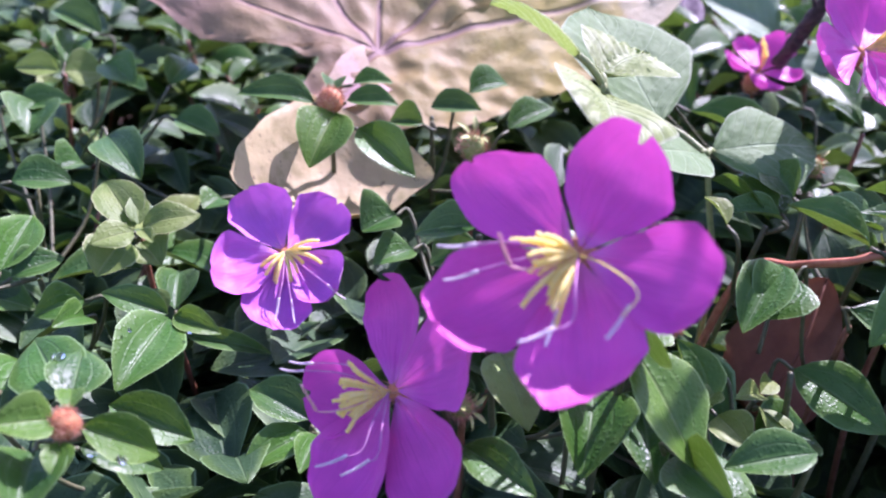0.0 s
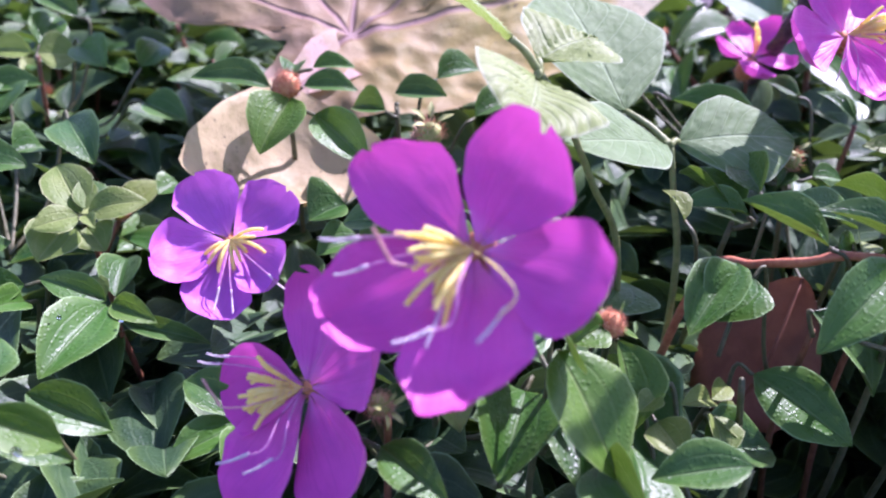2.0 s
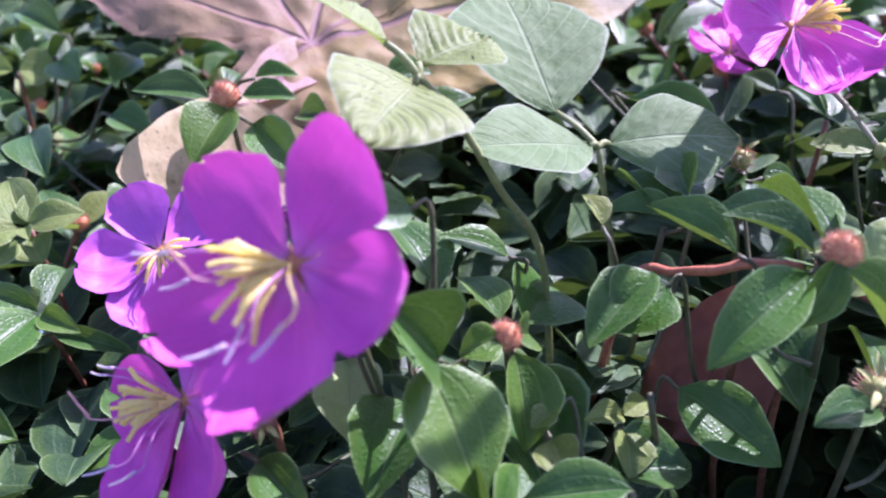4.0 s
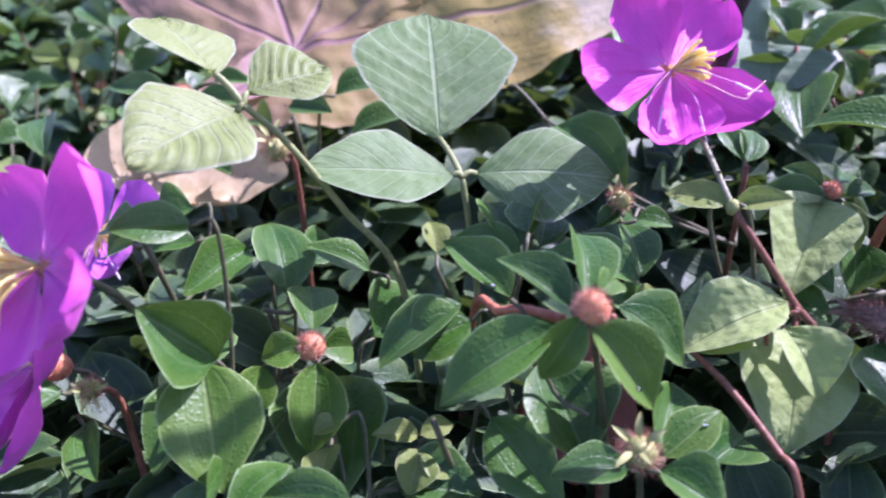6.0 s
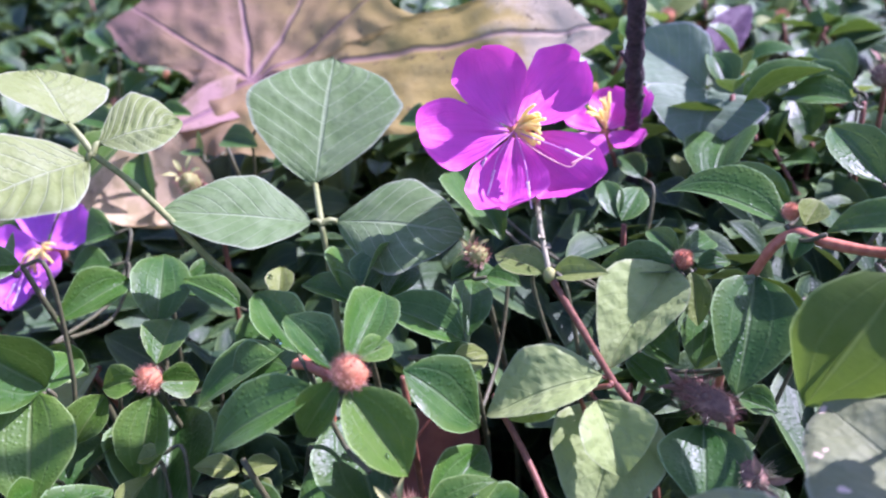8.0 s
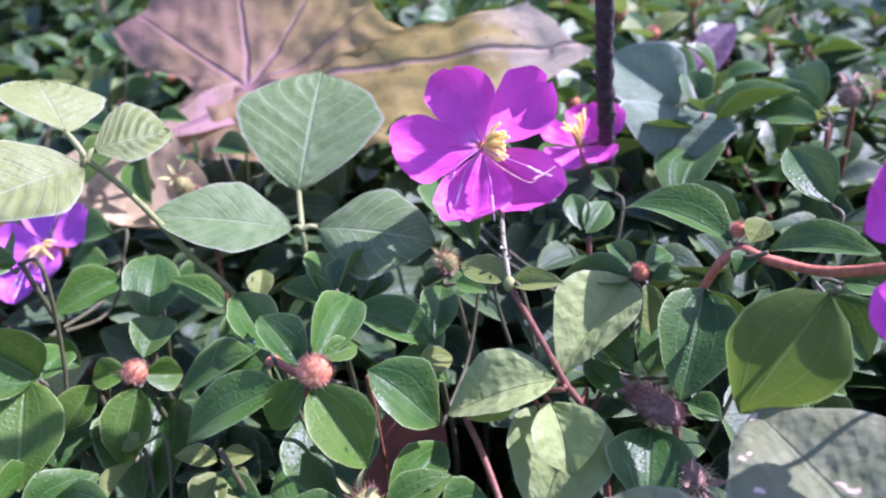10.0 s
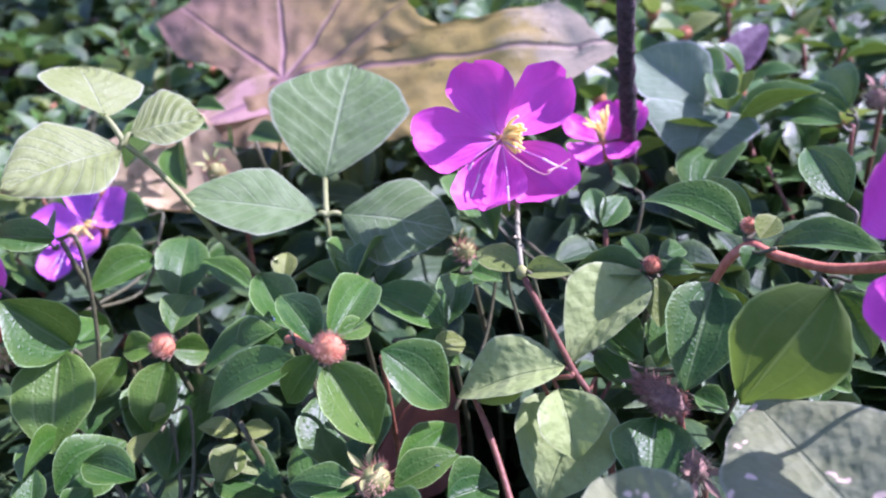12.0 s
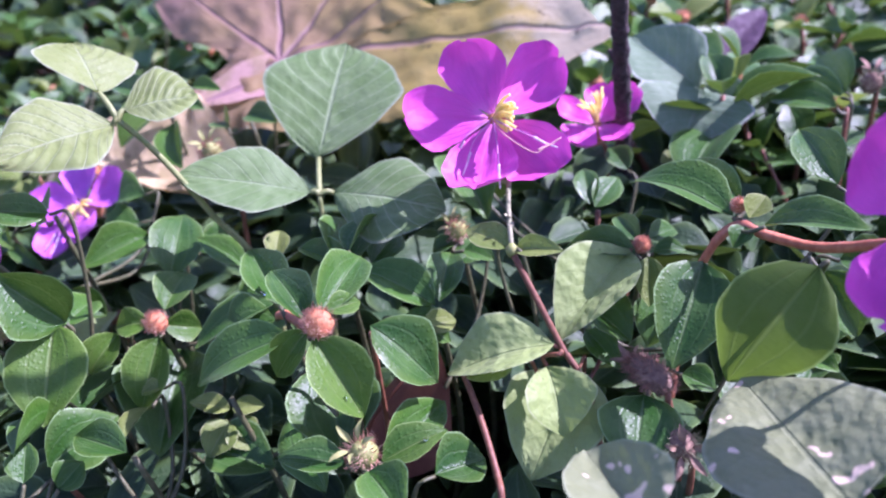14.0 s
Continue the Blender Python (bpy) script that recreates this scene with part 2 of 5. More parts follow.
M_SOIL = plain_material("soil", (0.030, 0.022, 0.013), (0.060, 0.043, 0.025), 0.95, 180, 0, 1.0, 0.004)


def dry_material(name, ribs, strong=0.55, pink=(0.27, 0.172, 0.115), ochre=(0.40, 0.32, 0.075)):
    n = Nodes(name)
    uv, tc = n.add("ShaderNodeUVMap"), n.add("ShaderNodeTexCoord")
    xyz = n.add("ShaderNodeSeparateXYZ")
    n.link(uv, "UV", xyz, 0)
    pos = tc.outputs["Object"]
    b1, b2, b3 = n.noise(pos, 28.0, 3.0), n.noise(pos, 120.0, 5.0, 0.65), n.noise(pos, 420.0, 2.0)
    place = n.add("ShaderNodeSeparateXYZ")
    n.tree.links.new(pos, place.inputs[0])
    px, py = place.outputs[0], place.outputs[1]
    yellow = n.ramp(n.math("ADD", px, n.math("MULTIPLY", n.math("SUBTRACT", b1, 0.5), 0.16)), -0.05, 0.075)
    colour = n.mix(yellow, pink, ochre)
    green = n.math("MULTIPLY", n.ramp(b2, 0.50, 0.66), n.math("MULTIPLY_ADD", yellow, 0.6, 0.1))
    colour = n.mix(green, colour, (0.26, 0.24, 0.05))
    colour = n.mix(n.math("MULTIPLY", n.ramp(n.noise(pos, 60.0, 4.0), 0.45, 0.75), n.math("MULTIPLY_ADD", yellow, -0.35, 0.5)), colour, (0.26, 0.15, 0.15))
    cream = n.ramp(n.math("ADD", px, n.math("MULTIPLY", n.math("SUBTRACT", b2, 0.5), 0.05)), 0.068, 0.092)
    colour = n.mix(n.math("MULTIPLY", cream, 0.8), colour, (0.70, 0.60, 0.40))
    colour = n.mix(n.math("MULTIPLY", n.ramp(b3, 0.66, 0.72), 0.7), colour, (0.11, 0.07, 0.05))
    veins = n.math("MULTIPLY", px, 0.0)
    for degrees_at, reach in ribs:
        c, d = math.cos(radians(degrees_at)), math.sin(radians(degrees_at))
        along = n.math("ADD", n.math("MULTIPLY", px, c), n.math("MULTIPLY", py, d))
        bow = n.math("MULTIPLY", n.math("MULTIPLY", along, along), 0.6 if degrees_at == 3 else 0.0)
        off = n.math("ABSOLUTE", n.math("ADD", bow, n.math("SUBTRACT", n.math("MULTIPLY", py, c), n.math("MULTIPLY", px, d))))
        width = n.math("MULTIPLY_ADD", along, -0.0007 / reach, 0.0008 if degrees_at == 3 else 0.0005)
        line = n.math("MULTIPLY", n.ramp(n.math("SUBTRACT", off, width), 0.0010, -0.0004), n.math("GREATER_THAN", along, 0.0))
        veins = n.math("MAXIMUM", veins, line)
    colour = n.mix(n.math("MULTIPLY", veins, strong), colour, (0.28, 0.14, 0.21))
    height = n.math("ADD", n.math("MULTIPLY", b2, 0.8), n.math("MULTIPLY", veins, -0.9))
    return n.finish(colour, 0.6, n.bump(height, 0.7, 0.0012), 0.42, n.mix(0.35, colour, (0.60, 0.46, 0.20)), 0.35)


M_DRY = dry_material("dry_leaf", ((3, 0.10), (29, 0.045), (64, 0.060), (99, 0.070), (138, 0.055), (208, 0.042)))
M_DRY_LOBE = dry_material("dry_leaf_lobe", (), pink=(0.60, 0.47, 0.28), ochre=(0.66, 0.55, 0.27))
M_DRY_NECK = dry_material("dry_leaf_neck", ((3, 0.04),), pink=(0.50, 0.30, 0.27), ochre=(0.52, 0.36, 0.26))


def water_material():
    n = Nodes("water_clear")
    p = n.add("ShaderNodeBsdfPrincipled", Roughness=0.03, IOR=1.33, Transmission_Weight=1.0)
    p.inputs["Base Color"].default_value = (0.96, 1.0, 0.97, 1)
    o = n.add("ShaderNodeOutputMaterial")
    n.link(p, "BSDF", o, "Surface")
    return n.mat


M_WATER = water_material()


# ---- meshes ----
def part(name, mesh, material, parent, m, label=""):
    """One mesh as a child of a thing; m is its pose in the world."""
    ob = new(name, mesh)
    if not mesh.materials:
        mesh.materials.append(material)
    ob.parent = parent
    up = parent.matrix_basis.copy()
    if parent.parent:
        up = parent.parent.matrix_basis @ up
    ob.matrix_basis = up.inverted() @ m
    return tagged(ob, label)


def mesh_of(name, verts, faces, uvs=None, smooth=True):
    me = bpy.data.meshes.new(name)
    me.from_pydata([tuple(v) for v in verts], [], faces)
    if uvs is not None:
        layer = me.uv_layers.new(name="UVMap")
        index = np.zeros(len(me.loops), dtype=np.int32)
        me.loops.foreach_get("vertex_index", index)
        layer.data.foreach_set("uv", np.asarray(uvs, dtype=np.float32)[index].ravel())
    if smooth:
        me.polygons.foreach_set("use_smooth", np.ones(len(me.polygons), dtype=bool))
    return me


def grid_faces(nu, nv):
    return [(i * (nv + 1) + j, (i + 1) * (nv + 1) + j, (i + 1) * (nv + 1) + j + 1, i * (nv + 1) + j + 1) for i in range(nu) for j in range(nv)]


def blade(length, width, curl=0.3, fold=0.2, shape="ovate", nu=14, nv=10, rng=random, ripple=0.0, skew=0.0, cup=0.0, peak=0.54):
    """A leaf or petal along +x from the origin, its face up +z: the line from base to tip is length long."""
    verts, uvs = [], []
    a, b, ph = rng.uniform(-1, 1), rng.uniform(-1, 1), rng.uniform(0, 6.28)
    x = z = 0.0
    ridge = []
    along = [1 - (1 - i / nu) ** 1.4 for i in range(nu + 1)]
    for i in range(nu + 1):
        u = along[i]
        ridge.append((x, z))
        du = along[min(i + 1, nu)] - u
        bend = curl * (u + 0.5 * du - 0.35) + (0.05 if shape == "petal" else 0.12) * a * math.sin(5 * u + ph)
        x, z = x + math.cos(bend) * du, z - math.sin(bend) * du
    ex, ez = ridge[-1]
    turn, size = math.atan2(ez, ex), length / math.hypot(ex, ez)
    for i in range(nu + 1):
        u = along[i]
        if shape == "petal":
            half = 0.5 * width * min(1.0, 0.07 + 0.93 * math.sin(math.pi / 2 * min(1.0, u / 0.70)) ** 1.05) * (1 - 0.5 * max(0.0, (u - 0.70) / 0.30) ** 1.25) * max(0.0, 1 - max(0.0, (u - 0.93) / 0.072) ** 2) ** 0.5
        elif shape == "broad":
            half = 0.5 * width * max(0.0, math.sin(math.pi * u ** 0.72)) ** 0.55 * (1 - 0.25 * u)
        elif shape == "rhombic":
            half = 0.5 * width * ((0.5 * u / peak + 0.5 * math.sin(math.pi / 2 * u / peak)) ** 0.78 if u < peak else max(0.0, 1 - ((u - peak) / (1 - peak)) ** 1.7) ** 0.8)
        else:
            half = 0.5 * width * 1.04 * max(0.0, math.sin(math.pi * u ** 0.84)) ** 0.82 * (1 - 0.10 * u * u)
        rx, rz = ridge[i]
        px, pz = (rx * math.cos(turn) + rz * math.sin(turn)) * size, (rz * math.cos(turn) - rx * math.sin(turn)) * size
        for j in range(nv + 1):
            v = 2 * j / nv - 1
            edge = 1 + 0.035 * math.sin(9 * u + 3 * b + (2 if v > 0 else 0)) + 0.02 * math.sin(23 * u + ph * (1 + (v > 0)))
            y = half * v * edge
            lift = fold * (math.sqrt(y * y + (0.05 * width) ** 2) - 0.05 * width)
            lift -= 0.10 * half * abs(v) ** 4 * (1 + 0.6 * b)
            lift += 0.05 * width * math.sin(2.6 * v + 4.1 * u + ph) * abs(v) * 0.5
            if shape == "ovate":
                lift -= 0.016 * width * (0.5 * math.exp(-((abs(v) - 0.46) / 0.14) ** 2) + math.exp(-((v) / 0.08) ** 2)) * (1 - u)
            if shape == "petal":
                rim = max(abs(v) ** 3.2 * min(1.0, 1.6 * u), u ** 7)
                lift += 0.19 * width * rim + 0.03 * width * math.sin(3.3 * v + ph) * u * u + 0.06 * width * a * (abs(v) ** 3) * u
                lift -= 0.16 * width * max(0.0, abs(v) - 0.62) ** 1.5 * u * (1.4 + math.sin(4 * u + ph + v))
                lift += 0.08 * width * noise.noise((1.6 * u + 3 * a, 1.3 * v + 5 * b, ph)) * u + 0.012 * width * noise.noise((7 * u, 6 * v, ph)) * u - 0.05 * width * math.exp(-(v / 0.12) ** 2) * (1 - u)
            lift += cup * width * (0.55 * v * v * u + 0.55 * u ** 4 - 0.25 * u)
            if ripple:
                lift += ripple * width * math.sin(2 * math.pi * (8.0 * u - 2.6 * abs(v))) * (1 - abs(v) ** 4) * min(1, abs(v) * 4)
            verts.append((px + skew * 2 * half * v * u ** 3, y, pz + lift))
            uvs.append((u, 0.5 + 0.5 * v))
    return mesh_of("blade", verts, grid_faces(nu, nv), uvs)


def facing(base, tip, normal):
    """The pose at base whose x goes to the tip and whose z is as near to normal as can be."""
    x = (Vector(tip) - Vector(base)).normalized()
    z = Vector(normal)
    z = (z - x * x.dot(z)).normalized()
    y = z.cross(x)
    return Matrix.Translation(base) @ Matrix((x, y, z)).transposed().to_4x4()


def glide(points, steps=6):
    """Catmull-Rom points through the given ones."""
    p = [Vector(q) for q in points]
    p = [2 * p[0] - p[1]] + p + [2 * p[-1] - p[-2]]
    out = []
    for i in range(1, len(p) - 2):
        for s in range(steps):
            t = s / steps
            out.append(0.5 * ((2 * p[i]) + (p[i + 1] - p[i - 1]) * t + (2 * p[i - 1] - 5 * p[i] + 4 * p[i + 1] - p[i + 2]) * t * t + (3 * p[i] - p[i - 1] - 3 * p[i + 1] + p[i + 2]) * t ** 3))
    return out + [p[-2]]


def tube(points, r0, r1, sides=7, steps=6, knobs=0.0, swell=0.0):
    """A closed round stem through points, in the coordinates of its first point."""
    line = glide(points, steps) if steps else [Vector(q) for q in points]
    origin = line[0].copy()
    verts, faces = [], []
    side = Vector((0.3, 0.9, 0.2))
    for i, q in enumerate(line):
        d = (line[min(i + 1, len(line) - 1)] - line[max(i - 1, 0)]).normalized()
        a = (side - d * d.dot(side)).normalized()
        b = d.cross(a)
        t = i / (len(line) - 1)
        r = r0 + (r1 - r0) * t
        r *= 1 + knobs * noise.noise(q * 300) + swell * max(0.0, (t - 0.75) * 4)
        for k in range(sides):
            w = 2 * math.pi * k / sides
            verts.append(q - origin + (a * math.cos(w) + b * math.sin(w)) * r)
    m = len(line)
    for i in range(m - 1):
        for k in range(sides):
            k2 = (k + 1) % sides
            faces.append((i * sides + k, i * sides + k2, (i + 1) * sides + k2, (i + 1) * sides + k))
    faces.append(tuple(range(sides - 1, -1, -1)))
    faces.append(tuple((m - 1) * sides + k for k in range(sides)))
    return mesh_of("tube", verts, faces), Matrix.Translation(origin)


def knob(radius, tall=1.0, neck=0.0, rings=9, sides=14, rough=0.06):
    """An uneven rounded body about the origin, +z its top; neck narrows its top like a jar."""
    verts, faces = [], []
    for i in range(rings + 1):
        w = math.pi * i / rings
        r, z = math.sin(w) * radius, -math.cos(w) * radius * tall
        if neck and z > 0:
            r *= 1 - neck * (z / (radius * tall)) * 0.8
        r = max(r, 0.02 * radius)
        for k in range(sides):
            q = 2 * math.pi * k / sides
            e = 1 + rough * noise.noise((math.cos(q) * 2 + i, math.sin(q) * 2, radius * 900 + i * 0.7))
            verts.append((r * e * math.cos(q), r * e * math.sin(q), z))
    for i in range(rings):
        for k in range(sides):
            k2 = (k + 1) % sides
            faces.append((i * sides + k, i * sides + k2, (i + 1) * sides + k2, (i + 1) * sides + k))
    faces.append(tuple(range(sides - 1, -1, -1)))
    faces.append(tuple(rings * sides + k for k in range(sides)))
    return mesh_of("knob", verts, faces)


def bristles(radius, count, length, rng, up_only=False, tall=1.0, thick=0.00011):
    """Thin stiff hairs that stand out of a knob."""
    verts, faces = [], []
    for _ in range(count):
        d = Vector((rng.gauss(0, 1), rng.gauss(0, 1), rng.gauss(0.25, 1))).normalized()
        if up_only and d.z < -0.1:
            d.z = -d.z
        root = Vector((d.x, d.y, d.z * tall)) * radius * 0.96
        d = (d + Vector((rng.uniform(-0.4, 0.4), rng.uniform(-0.4, 0.4), 0.25))).normalized()
        a = d.orthogonal().normalized()
        b = d.cross(a)
        n, l = len(verts), length * rng.uniform(0.5, 1.15)
        for k in range(3):
            w = 2.094 * k
            verts.append(root + (a * math.cos(w) + b * math.sin(w)) * thick)
        verts.append(root + d * l + Vector((0, 0, 0.12 * l)))
        faces += [(n, n + 1, n + 3), (n + 1, n + 2, n + 3), (n + 2, n, n + 3)]
    return mesh_of("bristles", verts, faces, smooth=False)


GROUND = 0.06


def ground_height(x, y):
    return GROUND + 0.008 * noise.noise((x * 9, y * 9, 0.3)) + 0.003 * noise.noise((x * 40, y * 40, 1.3))


# ---- ground ----
def build_ground():
    rings = [0.0] + [0.012 * 1.085 ** i for i in range(118)]
    verts, faces, sides = [(0.06, 0.2, 0)], [], 96
    for r in rings[1:]:
        for k in range(sides):
            w = 2 * math.pi * k / sides
            verts.append((0.06 + r * math.cos(w), 0.2 + r * math.sin(w), 0))
    verts = [(x, y, ground_height(x, y) if abs(x) + abs(y) < 4 else GROUND) for x, y, z in verts]
    faces += [(0, 1 + k, 1 + (k + 1) % sides) for k in range(sides)]
    for i in range(len(rings) - 2):
        for k in range(sides):
            k2 = (k + 1) % sides
            faces.append((1 + i * sides + k, 1 + (i + 1) * sides + k, 1 + (i + 1) * sides + k2, 1 + i * sides + k2))
    me = mesh_of("ground", verts, faces)
    me.materials.append(M_SOIL)
    return tagged(new("ground", me), "dark damp soil under the creeping plants", "ground", kind="structure")


build_ground()


# ---- leafy sprigs ----
sprig_rng = random.Random(11)


def bud_part(parent, place, up, size, rng):
    """A round coral flower bud covered with pink bristles."""
    m = facing(place, Vector(place) + Vector(up), (0, -1, 0.2)) @ pose(0, 0, 0, 0, 90, 0)
    bud = part("bud", knob(size * 0.78, 1.0, 0.25, rings=14, sides=22, rough=0.2), M_BUD, parent, m, "round coral-pink hairy bud")
    part("bristles", bristles(size * 0.78, 460, size * 0.36, rng, tall=1.0, thick=0.00006), M_HAIR, bud, m)
    return bud


def pod_part(parent, place, up, size, rng, body=None, hair=None):
    """An open urn-shaped seed pod with a star of narrow sepals and bristles."""
    m = facing(place, Vector(place) + Vector(up), (0, -1, 0.2)) @ pose(0, 0, 0, 0, 90, 0)
    pod = part("seed_pod", knob(size * 0.66, 1.1, 0.3, rough=0.25), body or M_POD, parent, m, "spent seed pod with bristly star of sepals")
    part("bristles", bristles(size * 0.66, 220, size * 0.52, rng, tall=1.1, thick=0.00008), hair or M_HAIR, pod, m)
    for k in range(5):
        w = 72 * k + rng.uniform(-12, 12)
        sepal = blade(size * 1.0, size * 0.30, 0.9, 0.5, nu=6, nv=4, rng=rng)
        part("sepal", sepal, body or M_POD, pod, m @ pose(0, 0, 0, 0, 0, w) @ pose(size * 0.3, 0, size * 0.75, 0, rng.uniform(-50, -10), 0))
    return pod


def sprig(top, bud=0.0, pod=0.0, stem=True, label="creeping sprig with glossy dark green three-nerved leaves", lean=None):
    """The root of a leafy shoot whose leaves meet at top; its stem runs down to the ground."""
    x, y, z = top
    rng = sprig_rng
    foot = Vector((x + rng.uniform(-0.012, 0.012), y + rng.uniform(0.004, 0.02), 0))
    foot.z = ground_height(foot.x, foot.y) - 0.002
    root = tagged(new("leafy_sprig"), label, "plant", "sprigs of the ground cover")
    root.matrix_basis = Matrix.Translation(foot)
    root["top"] = top
    if stem:
        me, m = tube([foot, foot.lerp(Vector(top), 0.55) + Vector((rng.uniform(-0.004, 0.004), 0.004, 0)), Vector(top) - Vector((0, -0.001, 0.002))], 0.0008, 0.0006)
        part("stem", me, M_STEM_DARK if rng.random() < 0.6 else M_STEM, root, m)
    if bud:
        bud_part(root, Vector(top), (rng.uniform(-0.2, 0.2), -0.35, 0.9), bud, rng)
    if pod:
        pod_part(root, Vector(top), (rng.uniform(-0.2, 0.2), -0.5, 0.8), pod, rng)
    return root


def leaf(root, base, tip, width, normal, kind, fold=None, curl=None, wide=False, shape=None, ripple=0.0):
    """A leaf of a sprig from its base to its tip, with a short stalk back to the shoot."""
    rng = sprig_rng
    length = (Vector(tip) - Vector(base)).length
    if shape is None:
        shape = "broad" if wide else "ovate"
    if fold is None:
        fold = rng.uniform(0.4, 0.95)
    if kind in "gm":
        across = abs((tip[0] - base[0]) * 0.94 + (tip[1] - base[1]) * 0.34) / length
        across = max(0.0, min(1.0, (across - 0.35) / 0.45))
        fold = min(1.1, (1 - across) * (0.15 + 1.1 * fold) + across * (0.35 + 0.75 * fold))
    if kind in "gm" and shape == "ovate":
        width *= 0.9
    if kind == "p" and not ripple:
        ripple = 0.018
    me = blade(length, width, rng.uniform(0.25, 0.7) if curl is None else curl, fold, shape, 18 if ripple else 14, 12 if ripple else 10, rng, ripple)
    part("leaf", me, LEAF_KINDS[kind], root, facing(base, tip, normal))
    top = Vector(root["top"])
    gap = (top - Vector(base)).length
    if gap > 0.0015:
        away = Vector(base) - (Vector(tip) - Vector(base)).normalized() * min(0.004, gap * 0.5) - Vector((0, 0, 0.0015))
        pts = [Vector(base) + Vector((0, 0, -0.0003)), away, top - Vector((0, 0, 0.003))] if gap < 0.010 else [Vector(base) + Vector((0, 0, -0.0003)), away, away.lerp(top, 0.4) + Vector((0, 0.002, -0.016)), top - Vector((0, -0.002, 0.022))]
        me, m = tube(pts, 0.0004, 0.0005, 6, 5)
        part("leaf_stalk", me, M_STEM if kind == "p" else M_STEM_DARK, root, m)


s = sprig((0.0964, 0.1292, 0.1671), bud=.0034)
leaf(s, (0.0915, 0.1265, 0.1645), (0.0766, 0.1157, 0.1535), 0.0112, (-0.12, -0.63, 0.77), "g", fold=.5)
leaf(s, (0.0965, 0.1275, 0.165), (0.107, 0.1275, 0.152), 0.0125, (0.72, -0.37, 0.58), "m", fold=.8)
leaf(s, (0.0825, 0.133, 0.164), (0.0685, 0.139, 0.169), 0.0098, (0.23, -0.24, 0.94), "g", fold=.9)
leaf(s, (0.093, 0.13, 0.166), (0.0795, 0.1344, 0.17), 0.0084, (0.21, -0.23, 0.95), "g", fold=.8)
leaf(s, (0.095, 0.131, 0.167), (0.0885, 0.15, 0.1685), 0.0098, (0.40, 0.06, 0.92), "g")
leaf(s, (0.0968, 0.1311, 0.1686), (0.0982, 0.1385, 0.1674), 0.0053, (0.57, 0.02, 0.82), "m", curl=.6)
leaf(s, (0.0954, 0.1274, 0.1666), (0.0902, 0.1232, 0.1565), 0.0075, (0.17, -0.94, 0.30), "m")
s = sprig((0.0977, 0.1402, 0.1608))
leaf(s, (0.0987, 0.14, 0.1614), (0.1096, 0.1457, 0.1491), 0.0141, (0.77, -0.17, 0.61), "g", fold=.45)
s = sprig((0.0863, 0.1376, 0.1461))
leaf(s, (0.0859, 0.1391, 0.1478), (0.0967, 0.1313, 0.1351), 0.0203, (0.52, -0.45, 0.72), "g")
leaf(s, (0.0734, 0.1388, 0.1542), (0.0645, 0.1325, 0.1486), 0.0146, (-0.08, -0.59, 0.80), "g")
s = sprig((0.1058, 0.1277, 0.1429), pod=.0042)
leaf(s, (0.1094, 0.1286, 0.1423), (0.1167, 0.1391, 0.1456), 0.0083, (0.14, -0.38, 0.91), "m")
leaf(s, (0.1082, 0.1309, 0.1406), (0.1082, 0.1498, 0.1414), 0.0099, (0.43, -0.04, 0.90), "g")
leaf(s, (0.1046, 0.1241, 0.1427), (0.0937, 0.1178, 0.1431), 0.0081, (0.18, -0.25, 0.95), "g")
leaf(s, (0.1093, 0.1249, 0.1426), (0.1197, 0.1216, 0.1402), 0.0104, (0.16, -0.21, 0.97), "g")
leaf(s, (0.1166, 0.1349, 0.1378), (0.121, 0.1451, 0.1363), 0.0121, (0.38, -0.02, 0.92), "g")
s = sprig((0.0469, 0.128, 0.1496), bud=.0031)
leaf(s, (0.0483, 0.1272, 0.1471), (0.0509, 0.1179, 0.1341), 0.0115, (0.56, -0.78, 0.29), "m")
leaf(s, (0.046, 0.127, 0.15), (0.0396, 0.1228, 0.1486), 0.0073, (0.05, -0.74, 0.67), "m")
leaf(s, (0.048, 0.129, 0.1489), (0.0503, 0.1367, 0.1447), 0.0076, (0.79, -0.29, 0.54), "m")
leaf(s, (0.0456, 0.1315, 0.1504), (0.0371, 0.1447, 0.151), 0.0103, (0.40, -0.26, 0.88), "m")
s = sprig((0.0359, 0.112, 0.1545))
leaf(s, (0.0335, 0.1185, 0.1765), (0.0256, 0.1091, 0.1785), 0.0080, (0.33, -0.63, 0.70), "g", fold=.3)
leaf(s, (0.0359, 0.112, 0.1544), (0.0454, 0.1, 0.1397), 0.0184, (0.61, -0.64, 0.47), "m", fold=.25)
leaf(s, (0.0379, 0.1136, 0.1544), (0.0314, 0.105, 0.168), 0.0157, (0.88, -0.39, 0.28), "g", fold=.7)
leaf(s, (0.0403, 0.1227, 0.1474), (0.0387, 0.1147, 0.1407), 0.0083, (0.47, -0.82, 0.33), "m")
leaf(s, (0.034, 0.1149, 0.1514), (0.0282, 0.1258, 0.1504), 0.0082, (0.56, -0.12, 0.82), "g")
leaf(s, (0.0248, 0.1224, 0.1534), (0.0308, 0.1261, 0.1466), 0.0077, (0.74, -0.47, 0.48), "g", fold=.5)
s = sprig((0.0486, 0.0972, 0.1328))
leaf(s, (0.0484, 0.0971, 0.1331), (0.0499, 0.1131, 0.1358), 0.0145, (0.53, -0.58, 0.62), "g")
leaf(s, (0.0475, 0.0922, 0.1321), (0.0427, 0.0971, 0.1368), 0.0071, (0.56, -0.56, 0.61), "g")
leaf(s, (0.055, 0.0951, 0.1325), (0.0551, 0.1012, 0.135), 0.0075, (0.53, -0.66, 0.54), "g")
